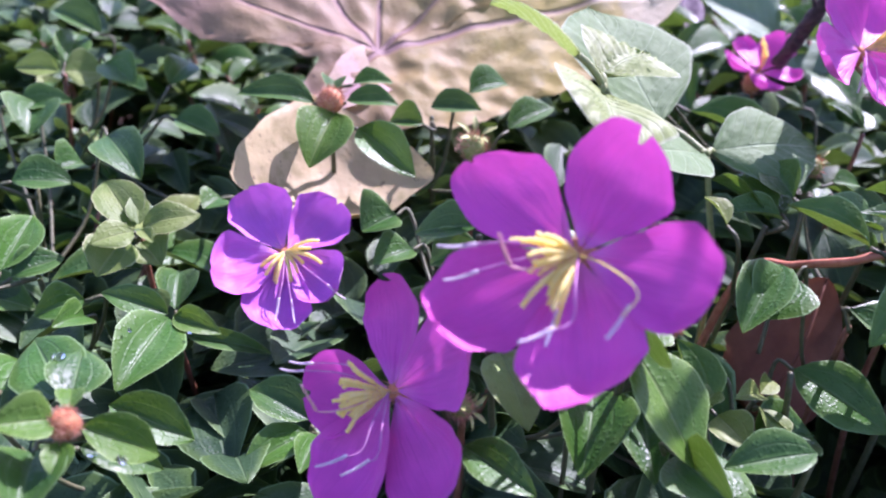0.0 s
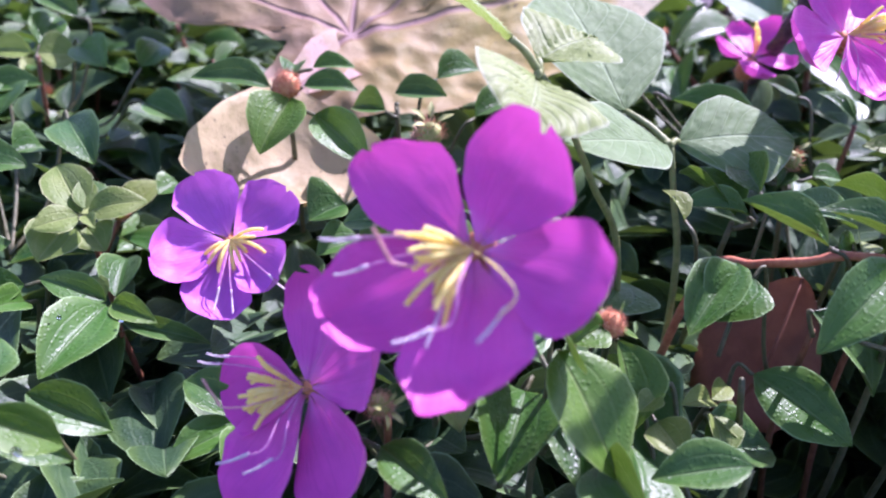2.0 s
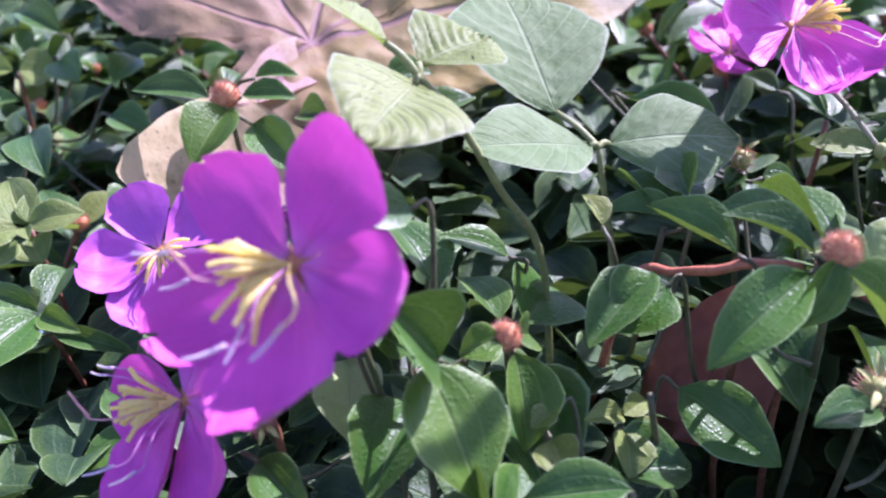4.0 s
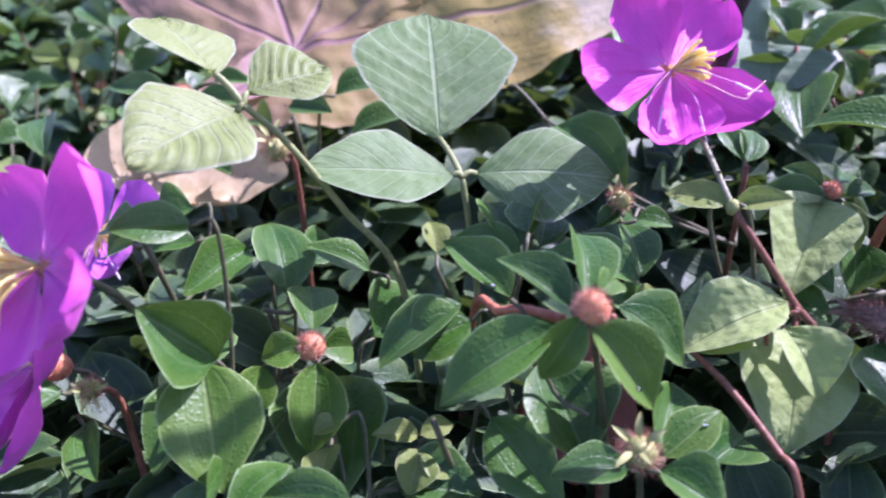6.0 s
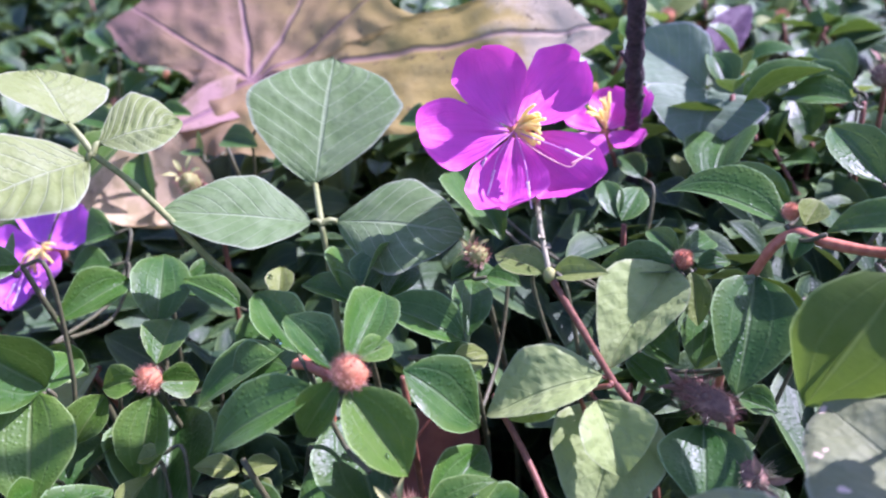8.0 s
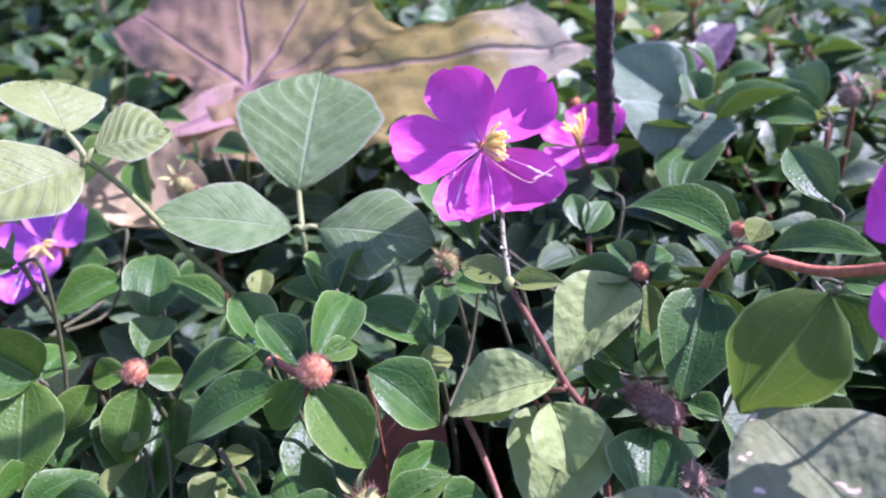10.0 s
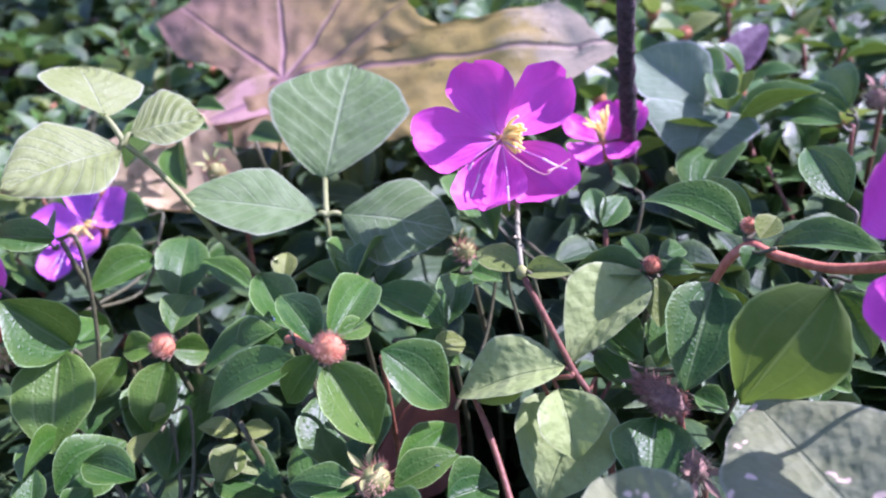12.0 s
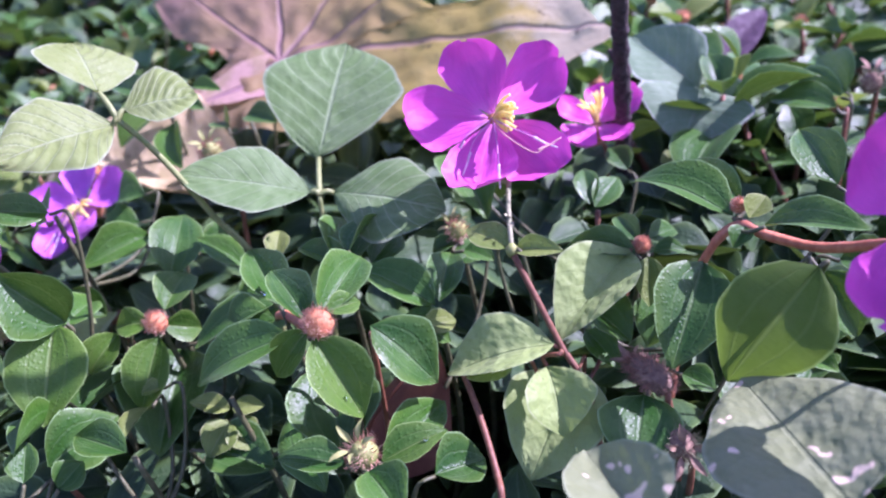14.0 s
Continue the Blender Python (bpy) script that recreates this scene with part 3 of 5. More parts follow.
s = sprig((0.0429, 0.1339, 0.1357))
leaf(s, (0.0439, 0.135, 0.1371), (0.0556, 0.1164, 0.1248), 0.0224, (0.48, -0.60, 0.64), "g")
leaf(s, (0.0491, 0.148, 0.1395), (0.0544, 0.1616, 0.1404), 0.0182, (0.43, -0.23, 0.87), "g")
leaf(s, (0.0653, 0.1221, 0.1273), (0.0793, 0.1281, 0.1254), 0.0153, (0.22, -0.21, 0.95), "g")
s = sprig((0.0669, 0.1286, 0.1345))
leaf(s, (0.0668, 0.1285, 0.1346), (0.0601, 0.1235, 0.1369), 0.0046, (0.47, -0.24, 0.85), "y")
leaf(s, (0.0671, 0.1288, 0.1345), (0.0713, 0.1342, 0.134), 0.0043, (0.43, -0.26, 0.86), "y")
leaf(s, (0.0671, 0.1277, 0.1322), (0.0681, 0.1202, 0.1279), 0.0079, (0.44, -0.39, 0.81), "y", fold=.6)
leaf(s, (0.0672, 0.1279, 0.1321), (0.0738, 0.1279, 0.1273), 0.0076, (0.57, -0.28, 0.77), "y", fold=.6)
s = sprig((0.0283, 0.1411, 0.1487))
leaf(s, (0.0235, 0.1456, 0.1568), (0.0191, 0.1294, 0.1538), 0.0104, (0.54, -0.29, 0.79), "g")
leaf(s, (0.0337, 0.1421, 0.1496), (0.0207, 0.1577, 0.1564), 0.0143, (0.40, -0.07, 0.91), "g", fold=.45)
leaf(s, (0.0457, 0.1549, 0.1506), (0.0331, 0.1518, 0.156), 0.0082, (0.43, -0.23, 0.87), "g", fold=.4)
leaf(s, (0.0308, 0.1534, 0.1506), (0.0305, 0.1663, 0.1502), 0.0098, (0.68, 0.04, 0.74), "g")
s = sprig((0.0749, 0.1582, 0.1578))
leaf(s, (0.0749, 0.1582, 0.1578), (0.0661, 0.1716, 0.1613), 0.0145, (0.27, -0.07, 0.96), "g")
leaf(s, (0.0772, 0.1576, 0.1582), (0.0627, 0.1567, 0.1597), 0.0076, (0.12, -0.30, 0.95), "g")
leaf(s, (0.0793, 0.1626, 0.1578), (0.0773, 0.175, 0.1601), 0.0089, (0.48, -0.09, 0.88), "g")
leaf(s, (0.0627, 0.1499, 0.1601), (0.0591, 0.1556, 0.1635), 0.0054, (0.40, -0.27, 0.88), "y")
s = sprig((0.0995, 0.1594, 0.1552))
leaf(s, (0.0991, 0.1595, 0.1557), (0.0824, 0.1554, 0.1611), 0.0112, (0.35, -0.28, 0.89), "g")
leaf(s, (0.0996, 0.1603, 0.1562), (0.0932, 0.1732, 0.16), 0.0087, (0.26, -0.16, 0.95), "g")
leaf(s, (0.0944, 0.1537, 0.1537), (0.1026, 0.1597, 0.1477), 0.0094, (0.62, -0.07, 0.78), "g")
leaf(s, (0.0998, 0.1542, 0.1527), (0.1025, 0.162, 0.152), 0.0058, (0.48, -0.10, 0.87), "y")
leaf(s, (0.0939, 0.1829, 0.157), (0.0928, 0.1756, 0.1558), 0.0077, (0.46, -0.21, 0.86), "g")
s = sprig((0.0916, 0.1782, 0.1628), pod=.0032)
leaf(s, (0.0955, 0.1752, 0.1604), (0.1026, 0.1765, 0.1592), 0.0064, (0.22, -0.34, 0.91), "g")
leaf(s, (0.0914, 0.1777, 0.1602), (0.0881, 0.1736, 0.1581), 0.0051, (0.12, -0.52, 0.85), "g")
s = sprig((0.1271, 0.1623, 0.1559), stem=False)
leaf(s, (0.125, 0.163, 0.154), (0.108, 0.151, 0.147), 0.0135, (-0.07, -0.42, 0.90), "p")
leaf(s, (0.1251, 0.1606, 0.1503), (0.1325, 0.1549, 0.1402), 0.0134, (0.50, -0.55, 0.67), "p")
leaf(s, (0.119, 0.1581, 0.15), (0.1118, 0.1521, 0.1472), 0.0101, (-0.02, -0.40, 0.92), "p")
leaf(s, (0.1276, 0.169, 0.1453), (0.1286, 0.1492, 0.1313), 0.0206, (0.16, -0.57, 0.81), "p")
leaf(s, (0.129, 0.1868, 0.165), (0.1246, 0.1656, 0.1531), 0.0153, (0.10, -0.50, 0.86), "p")
leaf(s, (0.1134, 0.1673, 0.1695), (0.1236, 0.1681, 0.1718), 0.0048, (-0.13, -0.59, 0.80), "y")
leaf(s, (0.1124, 0.1668, 0.1699), (0.1009, 0.1687, 0.1699), 0.0066, (-0.07, -0.46, 0.89), "y")
s = sprig((0.1306, 0.1891, 0.1655), bud=.0022)
leaf(s, (0.1304, 0.1871, 0.1644), (0.1152, 0.1835, 0.1622), 0.0086, (-0.03, -0.43, 0.90), "g")
leaf(s, (0.1329, 0.187, 0.1646), (0.1363, 0.1817, 0.1565), 0.0061, (0.33, -0.72, 0.61), "y")
leaf(s, (0.1333, 0.1886, 0.165), (0.1385, 0.193, 0.165), 0.0052, (0.25, -0.31, 0.92), "g")
leaf(s, (0.1292, 0.1899, 0.1657), (0.121, 0.1965, 0.1663), 0.0054, (-0.18, -0.30, 0.94), "g")
leaf(s, (0.131, 0.1908, 0.1661), (0.133, 0.2007, 0.1649), 0.0054, (0.45, 0.02, 0.89), "g")
s = sprig((0.1443, 0.1866, 0.1672), stem=False)
leaf(s, (0.1442, 0.1865, 0.1671), (0.1468, 0.1685, 0.1536), 0.0165, (0.30, -0.50, 0.80), "g", fold=.45)
leaf(s, (0.1446, 0.1883, 0.1658), (0.1524, 0.1863, 0.1519), 0.0105, (0.48, -0.79, 0.38), "g")
leaf(s, (0.1366, 0.1887, 0.1554), (0.1372, 0.1807, 0.1477), 0.0108, (0.24, -0.67, 0.71), "g")
leaf(s, (0.124, 0.181, 0.1522), (0.1339, 0.1798, 0.1483), 0.0108, (0.31, -0.37, 0.88), "g")
leaf(s, (0.1244, 0.1782, 0.1483), (0.1343, 0.1744, 0.1447), 0.0072, (0.18, -0.39, 0.90), "g")
s = sprig((0.1477, 0.1923, 0.1777), bud=.0018, stem=False)
leaf(s, (0.1472, 0.1912, 0.1759), (0.1236, 0.1964, 0.1752), 0.0135, (-0.06, -0.17, 0.98), "g", fold=.5)
leaf(s, (0.1472, 0.1954, 0.1774), (0.131, 0.2085, 0.177), 0.0075, (-0.29, -0.34, 0.89), "g")
leaf(s, (0.1505, 0.1902, 0.1766), (0.1517, 0.1954, 0.1795), 0.0052, (0.18, -0.50, 0.84), "y")
leaf(s, (0.1504, 0.1884, 0.1756), (0.1501, 0.1844, 0.1726), 0.0049, (0.21, -0.58, 0.78), "g")
leaf(s, (0.1545, 0.1861, 0.1779), (0.1723, 0.1812, 0.1841), 0.0105, (-0.36, -0.16, 0.92), "g", fold=.5)
leaf(s, (0.1601, 0.2158, 0.1761), (0.1479, 0.2288, 0.1814), 0.0110, (-0.16, -0.50, 0.85), "g")
s = sprig((0.166, 0.1786, 0.1767), stem=False)
leaf(s, (0.1668, 0.1743, 0.1791), (0.1577, 0.1651, 0.1577), 0.0185, (0.08, -0.93, 0.36), "t", fold=.25)
leaf(s, (0.1654, 0.1853, 0.1724), (0.174, 0.1813, 0.1638), 0.0109, (0.29, -0.72, 0.63), "g")
leaf(s, (0.1671, 0.1914, 0.1723), (0.1752, 0.1923, 0.1722), 0.0101, (0.06, -0.42, 0.91), "g")
s = sprig((0.1419, 0.1685, 0.1454))
leaf(s, (0.1419, 0.1685, 0.1454), (0.147, 0.1544, 0.1391), 0.0169, (0.15, -0.36, 0.92), "g", fold=.1)
leaf(s, (0.1459, 0.1776, 0.1464), (0.1527, 0.1783, 0.1448), 0.0070, (0.25, -0.34, 0.91), "g")
leaf(s, (0.1572, 0.1916, 0.1507), (0.1719, 0.1873, 0.1516), 0.0107, (-0.15, -0.33, 0.93), "g")
s = sprig((0.1835, 0.1397, 0.1619))
leaf(s, (0.1831, 0.1392, 0.1643), (0.1602, 0.1638, 0.1601), 0.0310, (-0.31, -0.13, 0.94), "s", curl=.05, wide=True)
s = sprig((0.1637, 0.1219, 0.1626))
leaf(s, (0.1622, 0.1217, 0.1628), (0.1473, 0.1324, 0.1613), 0.0160, (-0.21, -0.16, 0.97), "s", curl=.05, wide=True)
s = sprig((0.1143, 0.2006, 0.1659))
leaf(s, (0.1142, 0.2002, 0.1653), (0.1142, 0.2117, 0.1685), 0.0073, (0.37, -0.25, 0.90), "g")
leaf(s, (0.1132, 0.2, 0.1658), (0.1065, 0.2087, 0.1699), 0.0063, (0.08, -0.37, 0.93), "g")
leaf(s, (0.1097, 0.2277, 0.1635), (0.1013, 0.2333, 0.1658), 0.0074, (-0.03, -0.41, 0.91), "g")
leaf(s, (0.0552, 0.2176, 0.172), (0.0473, 0.218, 0.172), 0.0095, (-0.02, -0.37, 0.93), "g")
leaf(s, (0.0707, 0.2066, 0.1669), (0.0903, 0.1928, 0.1589), 0.0154, (0.12, -0.36, 0.92), "g")
s = sprig((0.1142, 0.2612, 0.1761))
leaf(s, (0.1137, 0.261, 0.1761), (0.0892, 0.2676, 0.1854), 0.0212, (0.13, -0.61, 0.78), "q")
leaf(s, (0.1146, 0.2602, 0.1762), (0.1165, 0.2463, 0.1649), 0.0300, (0.22, -0.60, 0.77), "q")
leaf(s, (0.1143, 0.2634, 0.1759), (0.1282, 0.2631, 0.1693), 0.0114, (0.32, -0.65, 0.69), "q")
s = sprig((0.0990, 0.3135, 0.1640))
leaf(s, (0.0995, 0.3130, 0.1655), (0.1055, 0.3430, 0.1800), 0.0125, (0.28, -0.46, 0.85), "u", fold=.6)
leaf(s, (0.0985, 0.3140, 0.1645), (0.0880, 0.3300, 0.1700), 0.0090, (0.10, -0.46, 0.88), "m", fold=.5)
s = sprig((0.1507, 0.2628, 0.1782))
leaf(s, (0.1486, 0.2619, 0.1767), (0.1315, 0.264, 0.1751), 0.0111, (-0.14, -0.45, 0.88), "g")
leaf(s, (0.1474, 0.2722, 0.1763), (0.1295, 0.2851, 0.175), 0.0101, (-0.36, -0.42, 0.83), "g")
leaf(s, (0.1449, 0.2916, 0.1717), (0.1302, 0.3107, 0.1741), 0.0165, (-0.35, -0.38, 0.85), "g")
s = sprig((0.1480, 0.4400, 0.1600), label="broad grey-green crinkled leaf rising behind the carpet of leaves")
leaf(s, (0.1470, 0.4390, 0.1620), (0.0960, 0.4420, 0.1640), 0.0380, (0.10, -0.45, 0.89), "q", fold=.35, wide=True)
leaf(s, (0.1440, 0.4330, 0.1560), (0.1120, 0.4230, 0.1500), 0.0160, (-0.05, -0.70, 0.70), "g", fold=.2)
s = sprig((-0.0194, 0.1856, 0.172), bud=.0038)
leaf(s, (-0.0228, 0.1851, 0.1716), (-0.04, 0.1827, 0.1735), 0.0087, (0.16, -0.48, 0.86), "g", fold=.6)
leaf(s, (-0.0158, 0.1859, 0.1719), (-0.0039, 0.1883, 0.1708), 0.0074, (0.18, -0.47, 0.86), "g", fold=.6)
leaf(s, (-0.0129, 0.1834, 0.1663), (0.0005, 0.1737, 0.1585), 0.0108, (-0.05, -0.67, 0.74), "g", fold=.6)
leaf(s, (-0.0183, 0.184, 0.1696), (-0.0228, 0.171, 0.1609), 0.0143, (0.13, -0.58, 0.80), "m")
leaf(s, (-0.0193, 0.1889, 0.1724), (-0.0196, 0.1975, 0.1736), 0.0063, (0.09, -0.14, 0.99), "g")
leaf(s, (-0.0148, 0.1929, 0.1742), (-0.0055, 0.1964, 0.1739), 0.0058, (0.20, -0.45, 0.87), "g")
s = sprig((0.0041, 0.1967, 0.1674))
leaf(s, (0.0037, 0.1969, 0.1681), (0.0161, 0.1972, 0.1677), 0.0092, (0.03, -0.50, 0.87), "g")
leaf(s, (0.0133, 0.2043, 0.1699), (0.0239, 0.2118, 0.1705), 0.0106, (0.20, -0.35, 0.92), "g")
leaf(s, (0.0021, 0.191, 0.1656), (-0.0061, 0.1958, 0.1645), 0.0083, (-0.38, -0.47, 0.79), "g")
leaf(s, (0.0228, 0.1944, 0.1639), (0.0349, 0.2041, 0.1672), 0.0094, (0.06, -0.39, 0.92), "g")
s = sprig((-0.0575, 0.1605, 0.1506))
leaf(s, (-0.0584, 0.161, 0.1498), (-0.0678, 0.1725, 0.1554), 0.0102, (0.05, -0.40, 0.91), "y", fold=.6)
leaf(s, (-0.0563, 0.1598, 0.1507), (-0.0448, 0.1631, 0.1525), 0.0073, (0.06, -0.65, 0.76), "y", fold=.4)
leaf(s, (-0.0576, 0.1581, 0.1506), (-0.064, 0.1509, 0.1507), 0.0067, (0.44, -0.39, 0.81), "y", fold=.4)
leaf(s, (-0.0572, 0.1607, 0.1508), (-0.0596, 0.1684, 0.1547), 0.0049, (0.15, -0.41, 0.90), "y", fold=.4)
leaf(s, (-0.0558, 0.1577, 0.1509), (-0.0522, 0.153, 0.1504), 0.0032, (-0.14, -0.20, 0.97), "y")
leaf(s, (-0.0604, 0.1583, 0.1482), (-0.0626, 0.1484, 0.1447), 0.0112, (0.28, -0.38, 0.88), "y", fold=.6)
leaf(s, (-0.0567, 0.1592, 0.1473), (-0.0516, 0.1548, 0.1444), 0.0088, (0.08, -0.48, 0.87), "y", fold=.6)
s = sprig((-0.0472, 0.1435, 0.1387))
leaf(s, (-0.0476, 0.1438, 0.1393), (-0.0603, 0.1439, 0.1437), 0.0069, (0.28, -0.63, 0.73), "g", fold=.6)
leaf(s, (-0.0473, 0.1426, 0.1392), (-0.0507, 0.1209, 0.1368), 0.0137, (0.34, -0.42, 0.84), "g", fold=.45)
leaf(s, (-0.0463, 0.143, 0.1393), (-0.0362, 0.139, 0.1379), 0.0060, (-0.02, -0.62, 0.79), "m", fold=.6)
leaf(s, (-0.0469, 0.1462, 0.139), (-0.0491, 0.1586, 0.1412), 0.0093, (0.16, -0.42, 0.90), "g")
leaf(s, (-0.0443, 0.1416, 0.1361), (-0.0272, 0.142, 0.1318), 0.0049, (0.22, -0.62, 0.75), "g")
leaf(s, (-0.0478, 0.1441, 0.1399), (-0.0529, 0.1483, 0.1419), 0.0048, (0.01, -0.42, 0.91), "y")
s = sprig((-0.0488, 0.0971, 0.1483), bud=.0029, stem=False)
leaf(s, (-0.0498, 0.0972, 0.1492), (-0.0561, 0.0917, 0.152), 0.0079, (0.51, -0.37, 0.78), "m", fold=.5)
leaf(s, (-0.0471, 0.0983, 0.147), (-0.038, 0.103, 0.1382), 0.0082, (0.73, -0.44, 0.52), "m", fold=.6)
leaf(s, (-0.049, 0.0999, 0.1486), (-0.0507, 0.1056, 0.1484), 0.0045, (0.16, -0.20, 0.97), "m")
leaf(s, (-0.049, 0.0955, 0.1465), (-0.0476, 0.09, 0.1442), 0.0048, (0.25, -0.57, 0.79), "m")
leaf(s, (-0.0521, 0.106, 0.1462), (-0.0634, 0.1218, 0.1468), 0.0133, (-0.11, -0.38, 0.92), "g", fold=.1)
leaf(s, (-0.0507, 0.1047, 0.1472), (-0.0526, 0.1156, 0.149), 0.0106, (0.26, -0.39, 0.88), "g", fold=.1)
leaf(s, (-0.0497, 0.1023, 0.14), (-0.0384, 0.1054, 0.1332), 0.0060, (0.55, -0.51, 0.67), "g")
leaf(s, (-0.0538, 0.0972, 0.1432), (-0.0513, 0.0849, 0.141), 0.0118, (0.27, -0.39, 0.88), "g")
s = sprig((-0.0498, 0.1147, 0.1386))
leaf(s, (-0.0496, 0.1148, 0.1386), (-0.0358, 0.1146, 0.1318), 0.0095, (0.40, -0.60, 0.70), "g", fold=.65)
leaf(s, (-0.0639, 0.1096, 0.145), (-0.0635, 0.1169, 0.1454), 0.0093, (0.45, -0.35, 0.82), "g")
s = sprig((-0.0178, 0.129, 0.1254))
leaf(s, (-0.0183, 0.1292, 0.1257), (-0.0306, 0.1341, 0.1286), 0.0104, (0.05, -0.41, 0.91), "g", fold=.6)
leaf(s, (-0.0184, 0.1276, 0.1237), (-0.0296, 0.1186, 0.1217), 0.0086, (0.10, -0.32, 0.94), "g")
leaf(s, (-0.0166, 0.126, 0.1245), (-0.0185, 0.1159, 0.1237), 0.0065, (0.18, -0.11, 0.98), "g")
s = sprig((-0.0771, 0.1536, 0.1441))
leaf(s, (-0.0807, 0.151, 0.1427), (-0.0727, 0.1581, 0.1439), 0.0091, (0.21, -0.39, 0.90), "g")
leaf(s, (-0.0826, 0.1508, 0.1441), (-0.0815, 0.1664, 0.1497), 0.0106, (0.41, -0.34, 0.85), "g")
leaf(s, (-0.0644, 0.1456, 0.141), (-0.0725, 0.1409, 0.1397), 0.0086, (0.10, -0.66, 0.74), "g")
leaf(s, (-0.0642, 0.144, 0.1381), (-0.0658, 0.133, 0.1421), 0.0071, (0.70, -0.08, 0.71), "g")
s = sprig((-0.0836, 0.173, 0.1536))
leaf(s, (-0.0876, 0.1717, 0.1553), (-0.0766, 0.1771, 0.1529), 0.0112, (0.36, -0.36, 0.86), "g")
leaf(s, (-0.073, 0.1914, 0.1597), (-0.0612, 0.1768, 0.1543), 0.0127, (-0.09, -0.41, 0.91), "g", fold=.45)
leaf(s, (-0.0975, 0.21, 0.1617), (-0.0948, 0.1981, 0.1567), 0.0144, (0.29, -0.32, 0.90), "g")
leaf(s, (-0.1011, 0.208, 0.1607), (-0.089, 0.2135, 0.1611), 0.0098, (0.19, -0.46, 0.87), "g")
leaf(s, (-0.0814, 0.1805, 0.1549), (-0.0777, 0.1874, 0.1538), 0.0116, (0.47, -0.12, 0.88), "g")
s = sprig((-0.095, 0.2239, 0.1672))
leaf(s, (-0.0956, 0.2235, 0.1665), (-0.1063, 0.2212, 0.1677), 0.0075, (0.22, -0.67, 0.71), "y")
leaf(s, (-0.0944, 0.224, 0.1664), (-0.0859, 0.2291, 0.1647), 0.0119, (0.47, -0.56, 0.68), "y")
leaf(s, (-0.0962, 0.2291, 0.1675), (-0.0961, 0.2413, 0.1726), 0.0106, (0.40, -0.36, 0.84), "g")
leaf(s, (-0.0888, 0.2389, 0.1734), (-0.1044, 0.2445, 0.178), 0.0108, (0.07, -0.50, 0.86), "g")
leaf(s, (-0.0844, 0.2283, 0.1681), (-0.0746, 0.2199, 0.1645), 0.0117, (-0.11, -0.50, 0.86), "g")
leaf(s, (-0.0664, 0.2225, 0.1641), (-0.0632, 0.2349, 0.1674), 0.0100, (0.34, -0.32, 0.88), "g")
leaf(s, (-0.0624, 0.2111, 0.1583), (-0.0503, 0.2079, 0.1552), 0.0108, (0.10, -0.47, 0.88), "g")
leaf(s, (-0.0456, 0.1843, 0.1477), (-0.0482, 0.1779, 0.1474), 0.0083, (0.34, -0.18, 0.93), "g")
s = sprig((0.0117, 0.1291, 0.167))
leaf(s, (0.0115, 0.1292, 0.1672), (0.0006, 0.1326, 0.164), 0.0090, (-0.37, -0.40, 0.84), "g", fold=.45)
leaf(s, (0.0113, 0.128, 0.1646), (0.0033, 0.1283, 0.1598), 0.0087, (-0.47, -0.48, 0.74), "g")
leaf(s, (-0.0035, 0.1632, 0.154), (-0.0104, 0.1586, 0.1518), 0.0132, (0.02, -0.45, 0.89), "g")
leaf(s, (0.0003, 0.1575, 0.1488), (-0.0076, 0.1512, 0.1477), 0.0094, (0.14, -0.34, 0.93), "g")
s = sprig((0.0181, 0.1335, 0.1386))
leaf(s, (0.0178, 0.1355, 0.138), (0.0222, 0.12, 0.131), 0.0123, (-0.02, -0.41, 0.91), "p")
leaf(s, (0.014, 0.1294, 0.132), (0.0087, 0.1256, 0.1295), 0.0065, (-0.11, -0.43, 0.90), "g")
leaf(s, (0.0096, 0.1084, 0.1369), (0.0207, 0.0987, 0.1352), 0.0084, (-0.23, -0.42, 0.88), "g")
leaf(s, (0.0327, 0.1197, 0.1408), (0.0285, 0.1032, 0.1348), 0.0148, (-0.08, -0.68, 0.73), "g")
leaf(s, (0.0423, 0.1246, 0.1376), (0.0413, 0.1051, 0.1324), 0.0124, (-0.21, -0.62, 0.75), "g")
s = sprig((0.0718, 0.1406, 0.1567), stem=False)
leaf(s, (0.0709, 0.1411, 0.1559), (0.0604, 0.1276, 0.1483), 0.0115, (-0.17, -0.38, 0.91), "g", fold=.6)
leaf(s, (0.0784, 0.1571, 0.1635), (0.077, 0.1693, 0.1664), 0.0091, (-0.50, -0.25, 0.83), "g")
s = sprig((0.0707, 0.1256, 0.1427))
leaf(s, (0.0774, 0.138, 0.1342), (0.094, 0.128, 0.1262), 0.0140, (-0.05, -0.67, 0.74), "g", fold=.2)
s = sprig((0.0665, 0.1046, 0.1405))
leaf(s, (0.0662, 0.1046, 0.1403), (0.0508, 0.1029, 0.138), 0.0092, (-0.10, -0.32, 0.94), "g", fold=.65)
leaf(s, (0.0437, 0.1045, 0.1394), (0.0484, 0.0918, 0.1402), 0.0103, (-0.50, -0.54, 0.68), "g")
leaf(s, (0.0549, 0.118, 0.1372), (0.0579, 0.1092, 0.1365), 0.0074, (-0.36, -0.20, 0.91), "y")
leaf(s, (0.0554, 0.1213, 0.1403), (0.0516, 0.1181, 0.1389), 0.0043, (-0.04, -0.36, 0.93), "y")


# ---- red-stemmed shoot with light green leaves ----
def run_stem(name, label, points, r0, r1, material, group=""):
    me, m = tube(points, r0, r1, 8, 7, 0.15)
    root = tagged(new(name), label, "stem", group)
    root.matrix_basis = m.copy()
    part("stem_body", me, material, root, m)
    return root


